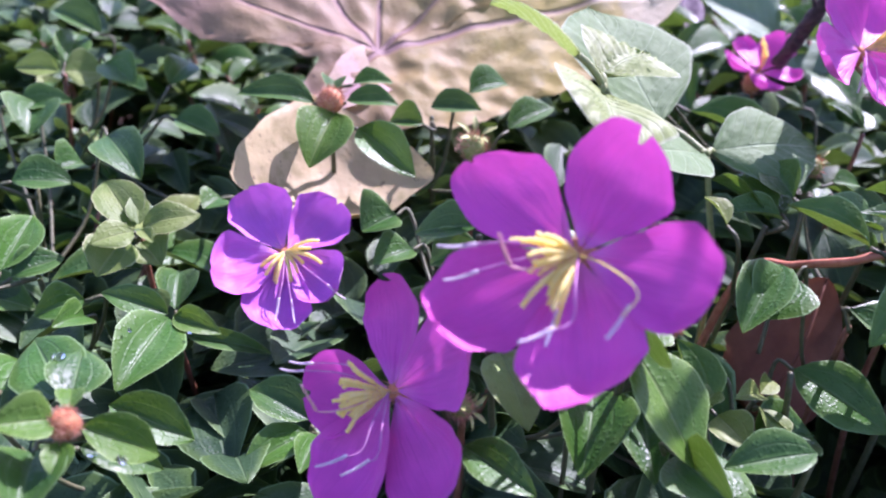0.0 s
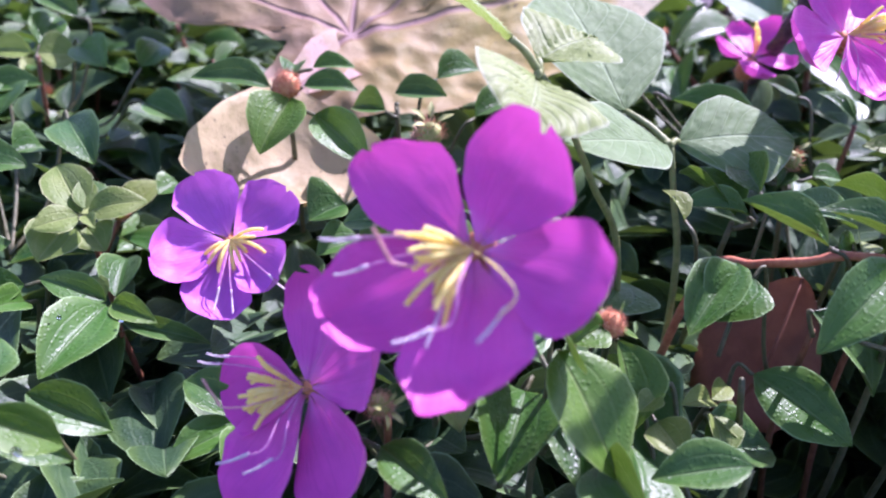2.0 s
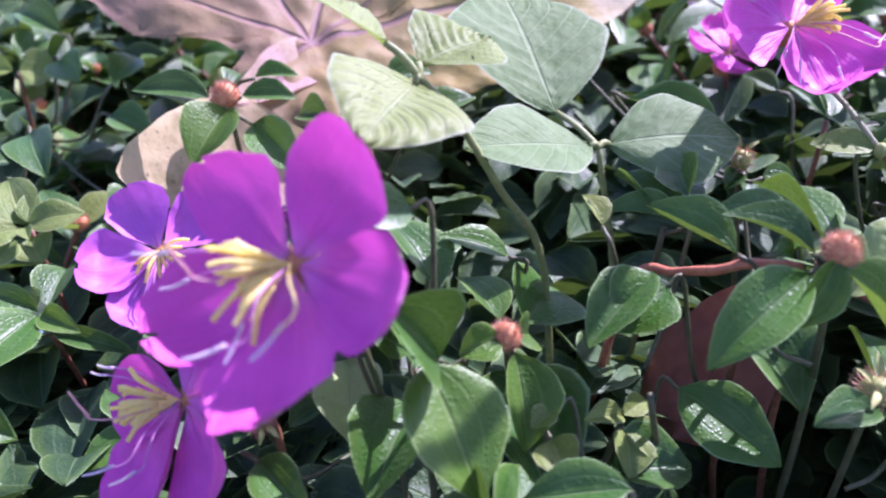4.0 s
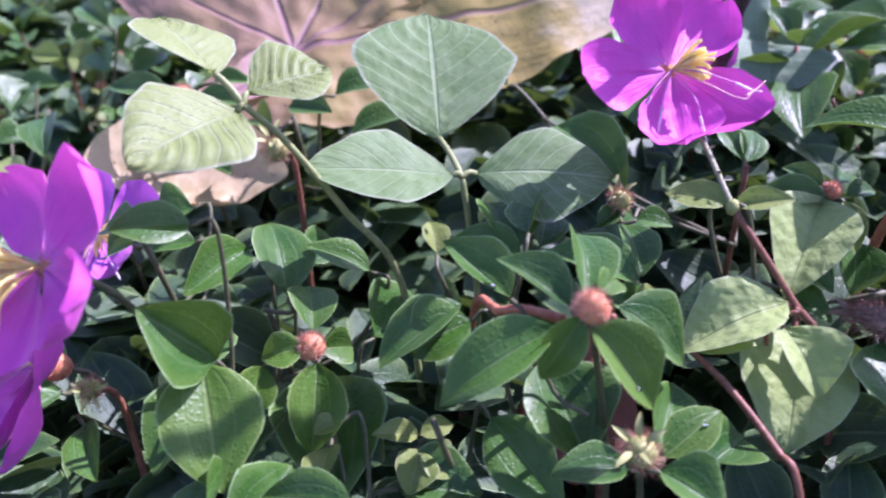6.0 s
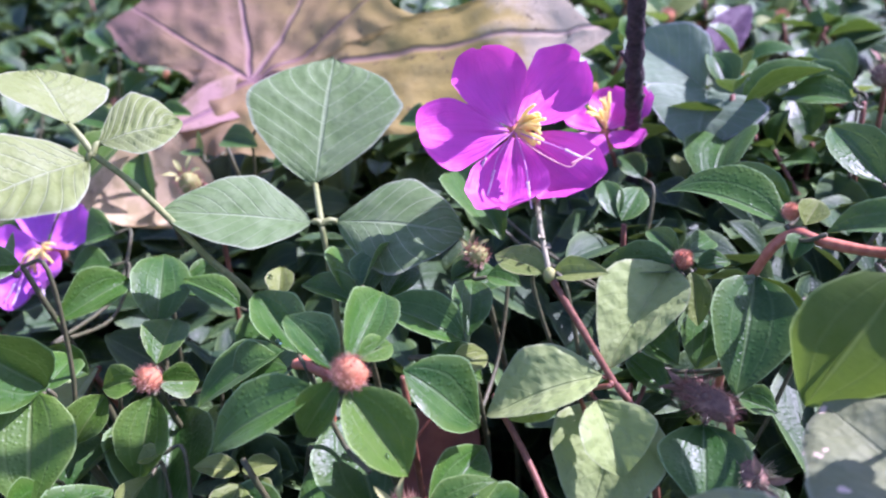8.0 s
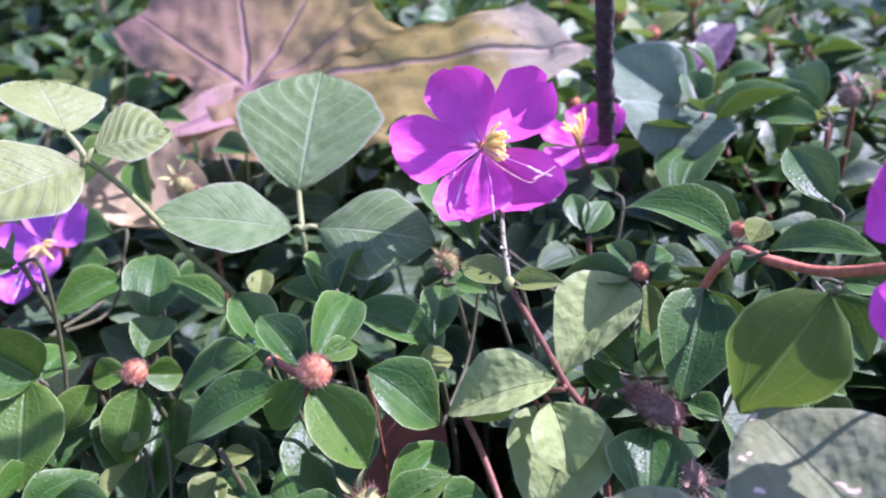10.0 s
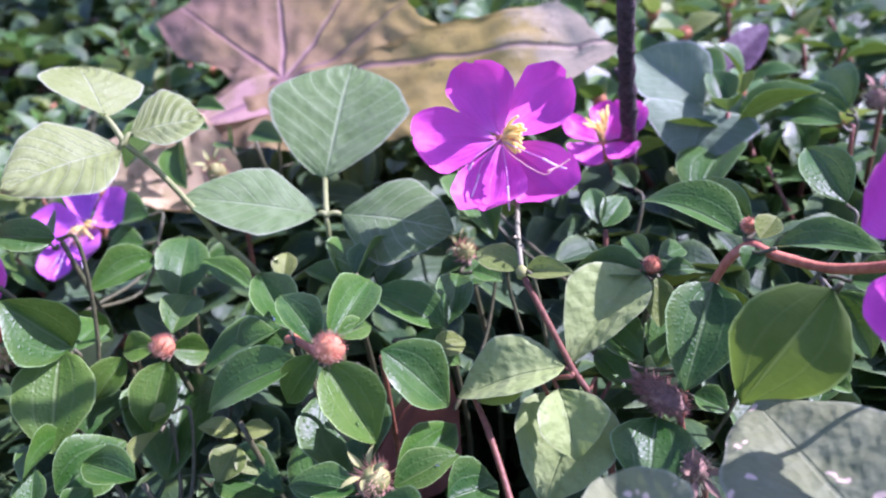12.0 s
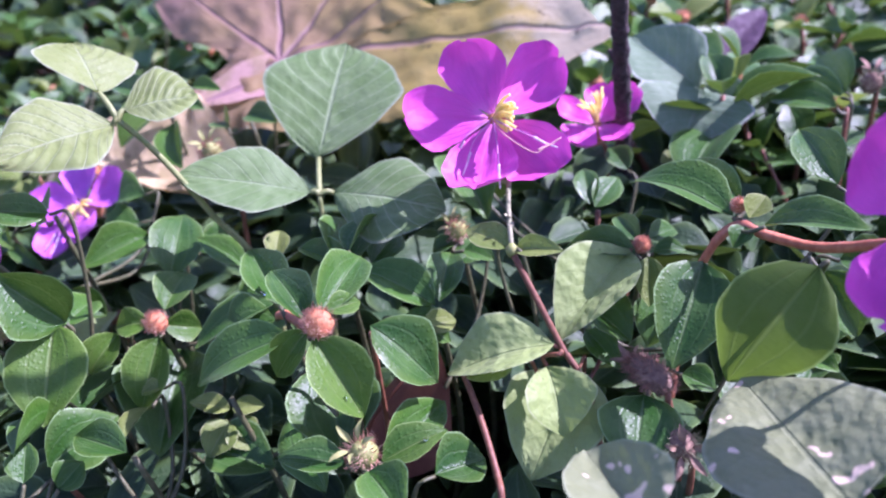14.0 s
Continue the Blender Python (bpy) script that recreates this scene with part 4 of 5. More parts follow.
run_stem("red_stem", "thin red-brown stem rising between leaves to a flower", [(0.139, 0.165, 0.10), (0.1345, 0.1634, 0.1408), (0.1254, 0.164, 0.1545), (0.1135, 0.166, 0.1695)], 0.0008, 0.0006, M_STEM)
run_stem("red_stem", "thin red-brown stem under the light green leaves", [(0.140, 0.128, 0.095), (0.1306, 0.1364, 0.1338), (0.1262, 0.1409, 0.1385), (0.1176, 0.1479, 0.1438), (0.1099, 0.1539, 0.1463), (0.106, 0.158, 0.146)], 0.0007, 0.0006, M_STEM)
run_stem("red_stem", "smooth orange-red runner stem lying across leaves", [(0.1791, 0.1819, 0.1841), (0.1699, 0.1849, 0.1787), (0.163, 0.1868, 0.1758), (0.1542, 0.188, 0.1752), (0.1489, 0.1899, 0.1748), (0.1447, 0.1885, 0.1690), (0.140, 0.192, 0.150), (0.138, 0.195, 0.10)], 0.0010, 0.0009, M_RUNNER)
run_stem("red_stem", "pale orange-red runner stem behind the leaves", [(0.063, 0.160, 0.110), (0.069, 0.153, 0.147), (0.0754, 0.1446, 0.1540), (0.0800, 0.1345, 0.1600), (0.0845, 0.1325, 0.1625), (0.0920, 0.1310, 0.1630)], 0.0009, 0.0008, M_RUNNER)


def bracts():
    """Small white scales and a swollen joint where the flower stalk leaves the red stem."""
    root = tagged(new("stem_joint"), "swollen yellow joint with small pale bracts on the stem", "stem joint")
    root.matrix_basis = Matrix.Translation((0.1133, 0.1662, 0.1697))
    part("joint", knob(0.0012, 1.3), M_POD, root, Matrix.Translation((0.1133, 0.1662, 0.1697)))
    rng = random.Random(9)
    for q in ((0.1098, 0.1708, 0.1738), (0.1108, 0.1695, 0.1735), (0.1075, 0.1738, 0.1768), (0.1062, 0.1755, 0.1785), (0.1055, 0.1770, 0.1780)):
        d = Vector((rng.uniform(-1, 1), -0.6, rng.uniform(0.2, 1))).normalized()
        me = blade(rng.uniform(0.0018, 0.0032), 0.0013, 0.6, 0.5, nu=6, nv=4, rng=rng)
        part("bract", me, M_PEDICEL, root, facing(q, Vector(q) + d, (0, -0.6, 0.8)))


bracts()


# ---- trifoliate vine ----
def vine_leaf(node, leaflets, stalk, material_kind, label, ribs=0.010):
    root = tagged(new("vine_leaf"), label, "plant", "three-part vine leaves")
    root.matrix_basis = Matrix.Translation(node)
    me, m = tube(stalk, 0.0008, 0.0006, 8, 6, 0.05)
    part("stalk", me, M_STEM_GREEN, root, m)
    for base, tip, width, normal, shape, fold, curl, peak in leaflets:
        me = blade((Vector(tip) - Vector(base)).length, width, curl, fold, shape, 34, 18, sprig_rng, ribs, peak=peak)
        part("leaflet", me, LEAF_KINDS[material_kind], root, facing(base, tip, normal))
        me, m = tube([node, Vector(node).lerp(Vector(base), 0.5) + Vector((0, 0, 0.0006)), base], 0.0007, 0.0006, 7, 4)
        part("leaflet_stalk", me, M_STEM_GREEN, root, m)
    return root


vine_leaf((0.062, 0.166, 0.169), [
    ((0.0538, 0.175, 0.173), (0.0405, 0.2025, 0.1920), 0.0365, (0.33, -0.58, 0.75), "rhombic", 0.22, 0.15, 0.52),
    ((0.0605, 0.165, 0.1695), (0.0380, 0.1466, 0.1754), 0.0200, (0.23, -0.30, 0.93), "rhombic", 0.25, 0.2, 0.42),
    ((0.0640, 0.1685, 0.1690), (0.0900, 0.1765, 0.1680), 0.0230, (0.14, -0.52, 0.84), "rhombic", 0.15, 0.3, 0.48),
], [(0.066, 0.160, 0.09), (0.0665, 0.162, 0.14), (0.064, 0.1645, 0.158), (0.062, 0.166, 0.169)], "v", "pale green three-part vine leaf with ribbed veins", 0.011)
vine_leaf((0.032, 0.139, 0.1895), [
    ((0.0270, 0.139, 0.1947), (0.0122, 0.1443, 0.2020), 0.0230, (0.44, 0.20, 0.87), "rhombic", 0.2, 0.2, 0.55),
    ((0.0318, 0.141, 0.1910), (0.0418, 0.1530, 0.1925), 0.0210, (-0.15, -0.55, 0.82), "rhombic", 0.3, 0.2, 0.5),
    ((0.0315, 0.1380, 0.1886), (0.0282, 0.1132, 0.1877), 0.0225, (0.44, -0.10, 0.88), "rhombic", 0.35, 0.35, 0.4),
], [(0.056, 0.158, 0.10), (0.0525, 0.1555, 0.148), (0.0445, 0.149, 0.1665), (0.037, 0.143, 0.182), (0.032, 0.139, 0.1895)], "w", "young yellow-green three-part vine leaf with strong ribs", 0.026)


# ---- flowers ----
def stamen(parent, points, r, material, tip_material=None, tip=0.0):
    me, m = tube(points, r, r * 0.8, 6, 6)
    filament = part("stamen", me, material, parent, m)
    if tip:
        end = Vector(points[-1])
        back = (Vector(points[-1]) - Vector(points[-2])).normalized()
        me, m = tube([end - back * tip * 0.4, end + back * tip * 0.25 + Vector((0, 0, -tip * 0.06)), end + back * tip * 0.8], r * 1.7 if r < 0.0002 else r * 1.3, r * 1.1, 6, 7, 0.35)
        part("anther", me, tip_material or material, filament, m)


def flower(centre, normal, petals, stamens, stem, label, rng, many=12, aim=None, bundle=1.0, material=None, stalk=None, fan=(-45, 45)):
    """Five petals from the centre to their tips, yellow stamens in a bundle, long pale ones, a bristly calyx and its stalk."""
    c, n = Vector(centre), Vector(normal).normalized()
    root = tagged(new("flower"), label, "flower", "violet flowers")
    root.matrix_basis = Matrix.Translation(c)
    for tip, width, curl in petals:
        axis = (Vector(tip) - c).normalized()
        base = c + axis * 0.0012 + n * rng.uniform(-0.0004, 0.0002)
        me = blade((Vector(tip) - base).length, width, curl, rng.uniform(-0.02, 0.10), "petal", 24, 20, rng, skew=rng.uniform(-0.22, 0.22), cup=rng.uniform(0.30, 0.42))
        part("petal", me, material or M_PETAL, root, facing(base, tip, n))
    side = Vector(aim if aim else n).normalized()
    across = n.cross(side).normalized() if aim else side.orthogonal().normalized()
    for k in range(many):
        w = radians(fan[0] + (fan[1] - fan[0]) * (k + 0.5) / many + rng.gauss(0, 7))
        d = (side * math.cos(w) + across * math.sin(w) + n * rng.uniform(-0.15, 0.45)).normalized()
        l = rng.uniform(0.0062, 0.0100) * bundle
        elbow = c + (d * 0.8 + n * rng.uniform(0.35, 0.6)).normalized() * l * 0.40
        me, m = tube([c + n * 0.0003, c.lerp(elbow, 0.5) + n * 0.0003, elbow], 0.00020, 0.00022, 6, 4)
        filament = part("stamen", me, M_ANTHER, root, m)
        sag = Vector((0, 0, -1)) * rng.uniform(0.05, 0.30) - n * rng.uniform(0.0, 0.25) + across * rng.uniform(-0.15, 0.15)
        pts = [elbow - d * 0.0003, elbow + d * l * 0.26 + n * l * 0.05, elbow + d * l * 0.46 + sag * l * 0.12, elbow + d * l * 0.60 + sag * l * 0.42]
        me, m = tube(pts, 0.00042, 0.00033, 7, 5, 0.25)
        part("anther", me, M_ANTHER, filament, m)
    for pts, tone in stamens:
        stamen(root, [c + n * 0.0005] + [Vector(p) for p in pts], 0.00015, M_PINK if tone == "pink" else M_FILAMENT if tone == "pale" else M_ANTHER, M_PALE if tone != "pink" else M_PINK, 0.0042)
    m = facing(c - n * 0.0035, c, (0, 0, 1)) @ pose(0, 0, 0, 0, 90, 0)
    cal = part("calyx", knob(0.0027, 1.25, 0.1), M_BUD, root, m, "bristly reddish calyx")
    part("bristles", bristles(0.0027, 90, 0.0018, rng, tall=1.25), M_HAIR, cal, m)
    me, m = tube([c - n * 0.005] + [Vector(p) for p in stem], 0.0006, 0.0005, 7, 6)
    part("flower_stalk", me, stalk or M_STEM, root, m)
    return root


bloom = random.Random(5)
flower((0.0222, 0.0985, 0.1772), (-0.18, -0.85, 0.5), [
    ((0.0302, 0.1084, 0.1874), 0.0152, 0.1), ((0.0387, 0.0917, 0.1757), 0.0146, -0.1), ((0.0224, 0.0847, 0.1627), 0.0166, -0.3),
    ((0.0055, 0.0998, 0.1658), 0.0152, -0.3), ((0.0099, 0.1120, 0.1832), 0.0134, 0.1)],
    [([(0.0150, 0.0950, 0.1805), (0.0067, 0.0955, 0.1796)], "pale"), ([(0.0150, 0.0965, 0.1775), (0.0075, 0.0980, 0.1741)], "pale"),
     ([(0.0160, 0.0925, 0.1780), (0.0125, 0.0920, 0.1785), (0.0117, 0.0915, 0.1805)], "pink"),
     ([(0.0205, 0.0905, 0.1770), (0.0200, 0.0875, 0.1735), (0.0162, 0.0859, 0.1727)], "pale"),
     ([(0.0245, 0.0905, 0.1795), (0.0268, 0.0850, 0.1790), (0.0247, 0.0829, 0.1770)], "yellow"),
     ([(0.0195, 0.0920, 0.1760), (0.0180, 0.0890, 0.1725)], "pale")],
    [(0.026, 0.112, 0.160), (0.03, 0.122, 0.12), (0.03, 0.125, 0.06)], "large open violet flower with five broad petals and yellow stamens", bloom, many=17, bundle=1.15, aim=(-0.85, -0.35, 0.25), fan=(-20, 75), stalk=M_STEM_DARK)
flower((-0.0025, 0.1113, 0.1453), (-0.62, -0.62, 0.40), [
    ((-0.0008, 0.1240, 0.1575), 0.0120, 0.1), ((0.0115, 0.1100, 0.1540), 0.0155, 0.1), ((0.0085, 0.0985, 0.1350), 0.0172, 0.0),
    ((-0.0085, 0.1050, 0.1275), 0.0165, 0.15), ((-0.0125, 0.1195, 0.1390), 0.0150, 0.2)],
    [([(-0.0100, 0.1120, 0.1480), (-0.0185, 0.1164, 0.1455)], "pale"), ([(-0.0090, 0.1120, 0.1495), (-0.0169, 0.1163, 0.1471)], "pale"),
     ([(-0.0095, 0.1055, 0.1460), (-0.0135, 0.1040, 0.1465), (-0.0144, 0.1039, 0.1485)], "pink"),
     ([(-0.0050, 0.1040, 0.1450), (-0.0065, 0.1000, 0.1425), (-0.0102, 0.0993, 0.1413)], "pale"),
     ([(-0.0035, 0.1035, 0.1450), (-0.0040, 0.0995, 0.1420), (-0.0067, 0.0991, 0.1404)], "pale")],
    [(0.006, 0.118, 0.138), (0.012, 0.124, 0.11), (0.012, 0.126, 0.06)], "violet flower turned aside, yellow stamens in a brush", bloom, many=17, bundle=1.1, aim=(-0.85, -0.35, 0.25), fan=(-35, 45), stalk=M_STEM_DARK)
flower((-0.0263, 0.1573, 0.1471), (0.05, -0.72, 0.70), [
    ((-0.0346, 0.1666, 0.1552), 0.0138, 0.2), ((-0.0172, 0.1683, 0.1513), 0.0138, 0.2), ((-0.0141, 0.1501, 0.1413), 0.0130, 0.2),
    ((-0.0272, 0.1449, 0.1347), 0.0146, 0.15), ((-0.0402, 0.1518, 0.1439), 0.0142, 0.15)],
    [([(-0.0258, 0.1500, 0.1449), (-0.0263, 0.1455, 0.1409)], "pale"), ([(-0.0248, 0.1500, 0.1449), (-0.0233, 0.1450, 0.1409)], "pale"), ([(-0.0208, 0.1510, 0.1464), (-0.0153, 0.1475, 0.1439)], "pale")],
    [(-0.0258, 0.1650, 0.1334), (-0.0248, 0.1680, 0.0984), (-0.026, 0.168, 0.06)], "smaller bluish violet flower low among leaves", bloom, many=11, aim=(0.95, -0.20, 0.25), fan=(-150, 20), bundle=0.95, material=M_PETAL_BLUE, stalk=M_STEM_DARK)
flower((0.0985, 0.1825, 0.1889), (0.25, -0.80, 0.55), [
    ((0.0889, 0.1880, 0.2008), 0.0140, 0.2), ((0.1036, 0.1990, 0.1955), 0.0145, 0.2), ((0.1138, 0.1828, 0.1795), 0.0142, 0.2),
    ((0.1032, 0.1700, 0.1768), 0.0158, 0.15), ((0.0826, 0.1750, 0.1875), 0.0142, 0.15)],
    [([(0.1045, 0.1770, 0.1905), (0.1120, 0.1790, 0.1880)], "pale"), ([(0.1050, 0.1760, 0.1890), (0.1120, 0.1760, 0.1865), (0.1135, 0.1780, 0.1875)], "pink"),
     ([(0.0985, 0.1755, 0.1865), (0.0985, 0.1730, 0.1830)], "pale"), ([(0.0965, 0.1760, 0.1870), (0.0955, 0.1745, 0.1845)], "pale"), ([(0.1040, 0.1755, 0.1860), (0.1060, 0.1730, 0.1820)], "pale")],
    [(0.1020, 0.1850, 0.1825), (0.1050, 0.1785, 0.1790), (0.1085, 0.1725, 0.1755), (0.1135, 0.166, 0.1695)], "open violet flower on a thin red stem", bloom, many=16, bundle=1.1, aim=(0.80, -0.15, 0.45), stalk=M_PEDICEL, fan=(-45, 30))
flower((0.0975, 0.2335, 0.1715), (0.25, -0.25, 0.95), [
    ((0.0863, 0.2327, 0.1731), 0.0095, 0.3), ((0.0939, 0.2451, 0.1759), 0.0105, 0.3), ((0.1059, 0.2415, 0.1783), 0.0105, 0.3),
    ((0.1075, 0.2299, 0.1691), 0.0105, 0.4), ((0.0951, 0.2231, 0.1671), 0.0105, 0.4)],
    [], [(0.099, 0.238, 0.160), (0.10, 0.24, 0.12), (0.10, 0.24, 0.06)], "violet flower behind a twig, seen from the side", bloom, many=12, aim=(-0.2, -0.2, 1.0), bundle=1.1)
flower((0.1837, 0.1645, 0.1960), (-0.20, -0.80, 0.45), [
    ((0.1708, 0.1678, 0.2040), 0.0160, -0.2), ((0.1922, 0.1752, 0.2110), 0.0165, 0.0), ((0.1997, 0.1622, 0.2010), 0.0165, 0.0),
    ((0.1928, 0.1554, 0.1829), 0.0165, 0.0), ((0.1806, 0.1594, 0.1818), 0.0165, -0.2)],
    [], [(0.1847, 0.1712, 0.1800), (0.1867, 0.1752, 0.1200), (0.1867, 0.1752, 0.0600)], "violet flower leaning in over the leaves", bloom, many=10, aim=(0.3, -0.6, 0.7))


# ---- fallen leaves ----
def palmate(turns, rings=30, sides=220):
    """A lobed dry leaf in the xy plane about its vein junction; turns: (degrees, reach) of its lobe tips, shoulders and notches, with straight edges between."""
    turns = sorted(((a % 360), r) for a, r in turns)
    turns = [(turns[-1][0] - 360, turns[-1][1])] + turns + [(turns[0][0] + 360, turns[0][1])]
    angles = sorted([360 * k / sides for k in range(sides)] + [a for a, r in turns[1:-1]])
    angles = [a for k, a in enumerate(angles) if k == 0 or a - angles[k - 1] > 0.05]
    sides = len(angles)
    reach = []
    for w in angles:
        for (a0, r0), (a1, r1) in zip(turns, turns[1:]):
            if a0 <= w <= a1:
                g0, g1, g = radians(w - a0), radians(a1 - w), radians(a1 - a0)
                r = math.sin(g) / (math.sin(g1) / r0 + math.sin(g0) / r1)
        c, d = math.cos(radians(w)), math.sin(radians(w))
        reach.append(r * (1 + 0.035 * noise.noise((r * c * 90, r * d * 90, 0)) + 0.02 * noise.noise((r * c * 260, r * d * 260, 4))))
    verts, uvs, faces = [(0, 0, 0)], [(0, 0)], []
    for i in range(1, rings + 1):
        for w, far in zip(angles, reach):
            r = far * i / rings
            x, y = r * math.cos(radians(w)), r * math.sin(radians(w))
            z = 0.006 * noise.noise((x * 22, y * 22, 2.0)) + 0.0032 * noise.noise((x * 60, y * 60, 5.0)) + 0.0012 * noise.noise((x * 190, y * 190, 9.0))
            z += 0.004 * (i / rings) ** 6 * noise.noise((x * 45, y * 45, 14.0))
            verts.append((x, y, z))
            uvs.append((i / rings, 0.0))
    faces += [(0, 1 + k, 1 + (k + 1) % sides) for k in range(sides)]
    for i in range(rings - 1):
        for k in range(sides):
            k2 = (k + 1) % sides
            faces.append((1 + i * sides + k, 1 + (i + 1) * sides + k, 1 + (i + 1) * sides + k2, 1 + i * sides + k2))
    return mesh_of("palmate", verts, faces, uvs)


def build_dry_leaf():
    root = tagged(new("fallen_leaf"), "large withered lobed leaf, tan and ochre with purple veins", "dry leaf")
    hub = Vector((-0.0105, 0.2250, 0.1745))
    root.matrix_basis = Matrix.Translation(hub)
    m = facing(hub, hub + Vector((0.88, 0.45, 0.137)), (0.177, -0.59, 0.79))
    part("blade", palmate([(-2, 0.103), (-8, 0.089), (-17, 0.071), (-30, 0.050), (-75, 0.030), (-122, 0.028), (-150, 0.044), (-164, 0.027), (177, 0.0168), (161, 0.024), (156, 0.047),
                           (147, 0.063), (134, 0.056), (112, 0.078), (88, 0.070), (62, 0.076), (42, 0.058), (30, 0.047), (19, 0.0475), (13, 0.053), (10.5, 0.078), (9, 0.089), (4, 0.097)]), M_DRY, root, m)
    base, tip = Vector((-0.0250, 0.2005, 0.1690)), Vector((-0.0215, 0.1830, 0.1420))
    me = blade((tip - base).length, 0.049, 0.5, 0.12, "petal", 22, 20, random.Random(3), cup=0.12)
    part("lower_lobe", me, M_DRY_LOBE, root, facing(base, tip, (0.4, -0.65, 0.65)), "crumpled tan lower lobe hanging down")
    base, tip = hub + Vector((0.004, 0.004, -0.002)), Vector((-0.0232, 0.1985, 0.1660))
    me = blade((tip - base).length, 0.017, 0.2, 0.15, "broad", 14, 12, random.Random(4))
    part("neck", me, M_DRY_NECK, root, facing(base, tip, (0.25, -0.60, 0.75)), "pinkish crumpled waist between the lobes")


build_dry_leaf()


def build_rust_leaf():
    root = tagged(new("fallen_leaf"), "rust-brown dead leaf curled on the ground under the sprigs", "dry leaf")
    base, tip = Vector((0.0795, 0.1510, 0.1120)), Vector((0.0945, 0.1650, 0.1410))
    root.matrix_basis = Matrix.Translation(base)
    me = blade((tip - base).length, 0.030, -0.9, -0.4, "broad", 18, 14, random.Random(8))
    part("blade", me, M_RUST, root, facing(base, tip, (-0.3, -0.8, 0.5)))
    me, m = tube([base - (tip - base) * 0.35, base, base.lerp(tip, 0.5) + Vector((0, -0.0035, 0.001)), tip], 0.0007, 0.0003, 6, 5)
    part("midrib", me, M_RUST, root, m)


build_rust_leaf()


# ---- twig ----
def build_twig():
    root = tagged(new("twig"), "dark brown upright woody twig among the creeping leaves", "twig")
    foot = Vector((0.0940, 0.2760, GROUND - 0.01))
    root.matrix_basis = Matrix.Translation(foot)
    me, m = tube([foot, (0.0975, 0.2560, 0.125), (0.1012, 0.2436, 0.160), (0.1048, 0.2318, 0.180), (0.1084, 0.2195, 0.200), (0.1130, 0.2050, 0.226), (0.1165, 0.1920, 0.250), (0.1185, 0.1860, 0.290), (0.1195, 0.1860, 0.340), (0.1200, 0.1900, 0.400)], 0.0024, 0.0014, 10, 12, 0.35)
    part("twig_stem", me, M_TWIG, root, m)
    for q, d in (((0.1048, 0.2318, 0.180), (0.003, -0.002, 0.003)), ((0.1066, 0.2255, 0.190), (-0.003, -0.001, 0.004))):
        me, m = tube([q, Vector(q) + Vector(d)], 0.0012, 0.0005, 6, 3, 0.3)
        part("twig_knot", me, M_TWIG, root, m)


build_twig()


# ---- dried seed heads ----
def seed_head(place, up, size, label, body, hair):
    rng = random.Random(int(place[0] * 1e5))
    root = tagged(new("seed_head"), label, "seed head", "spent seed heads")
    root.matrix_basis = Matrix.Translation((place[0], place[1] + 0.006, GROUND))
    pod_part(root, place, up, size, rng, body, hair)
    me, m = tube([(place[0], place[1] + 0.006, GROUND), (place[0] + 0.001, place[1] + 0.006, place[2] - 0.012), Vector(place) - Vector(up).normalized() * size * 0.6], 0.0008, 0.0006)
    part("stem", me, M_STEM, root, m)


def dry_tuft(start, end, size, label):
    """A spent flower head drawn out into a brush of brown bristles, lying over on a short stem."""
    a, b = Vector(start), Vector(end)
    rng = random.Random(29)
    root = tagged(new("seed_head"), label, "seed head", "spent seed heads")
    foot = Vector((a.x + 0.004, a.y + 0.004, GROUND))
    root.matrix_basis = Matrix.Translation(foot)
    m = facing(a.lerp(b, 0.5), b, (0, -0.3, 1)) @ pose(0, 0, 0, 0, 90, 0)
    tall = 0.5 * (b - a).length / size
    body = part("seed_pod", knob(size, tall, 0.5, rings=14, sides=18, rough=0.3), M_DRYPOD, root, m)
    part("bristles", bristles(size, 520, size * 0.9, rng, tall=tall, thick=0.00008), M_RUSTY_HAIR, body, m, "reddish brown bristles")
    for k in range(4):
        w = 90 * k + rng.uniform(-25, 25)
        part("sepal", blade(size * 1.6, size * 0.5, 0.8, 0.5, nu=6, nv=4, rng=rng), M_DRYPOD, body, m @ pose(0, 0, 0, 0, 0, w) @ pose(size * 0.3, 0, size * tall * 0.8, 0, rng.uniform(-60, -30), 0))
    me, m = tube([foot, foot.lerp(a, 0.7) + Vector((0.002, 0.001, 0)), a.lerp(b, 0.12)], 0.0009, 0.0007)
    part("stem", me, M_STEM, root, m)


dry_tuft((0.1470, 0.1690, 0.1490), (0.1362, 0.1742, 0.1478), 0.0027, "dry reddish brown spent flower head lying among leaves")
seed_head((0.1520, 0.1630, 0.1420), (0.3, -0.5, 0.3), 0.0046, "withered straw-coloured seed head", M_DRYPOD, M_PEDICEL)
seed_head((0.0130, 0.1754, 0.1657), (0.1, -0.4, 0.8), 0.0042, "green-yellow bristly seed head before the dry leaf", M_POD, M_HAIR)
seed_head((0.1525, 0.2790, 0.1790), (0.1, -0.3, 0.8), 0.0042, "tan and brown bristly seed head, tall on a thin stem", M_DRYPOD, M_PEDICEL)
seed_head((0.0090, 0.1120, 0.1420), (0.5, -0.5, 0.3), 0.0030, "small bristly green calyx behind the flowers", M_POD, M_HAIR)


# ---- carpet of leaves ----
def carpet_height(x, y):
    h = 0.128 + 0.21 * max(0.0, min(0.19, y - 0.10)) + 0.05 * max(0.0, y - 0.29)
    return h + 0.010 * noise.noise((x * 14, y * 14, 7.7))


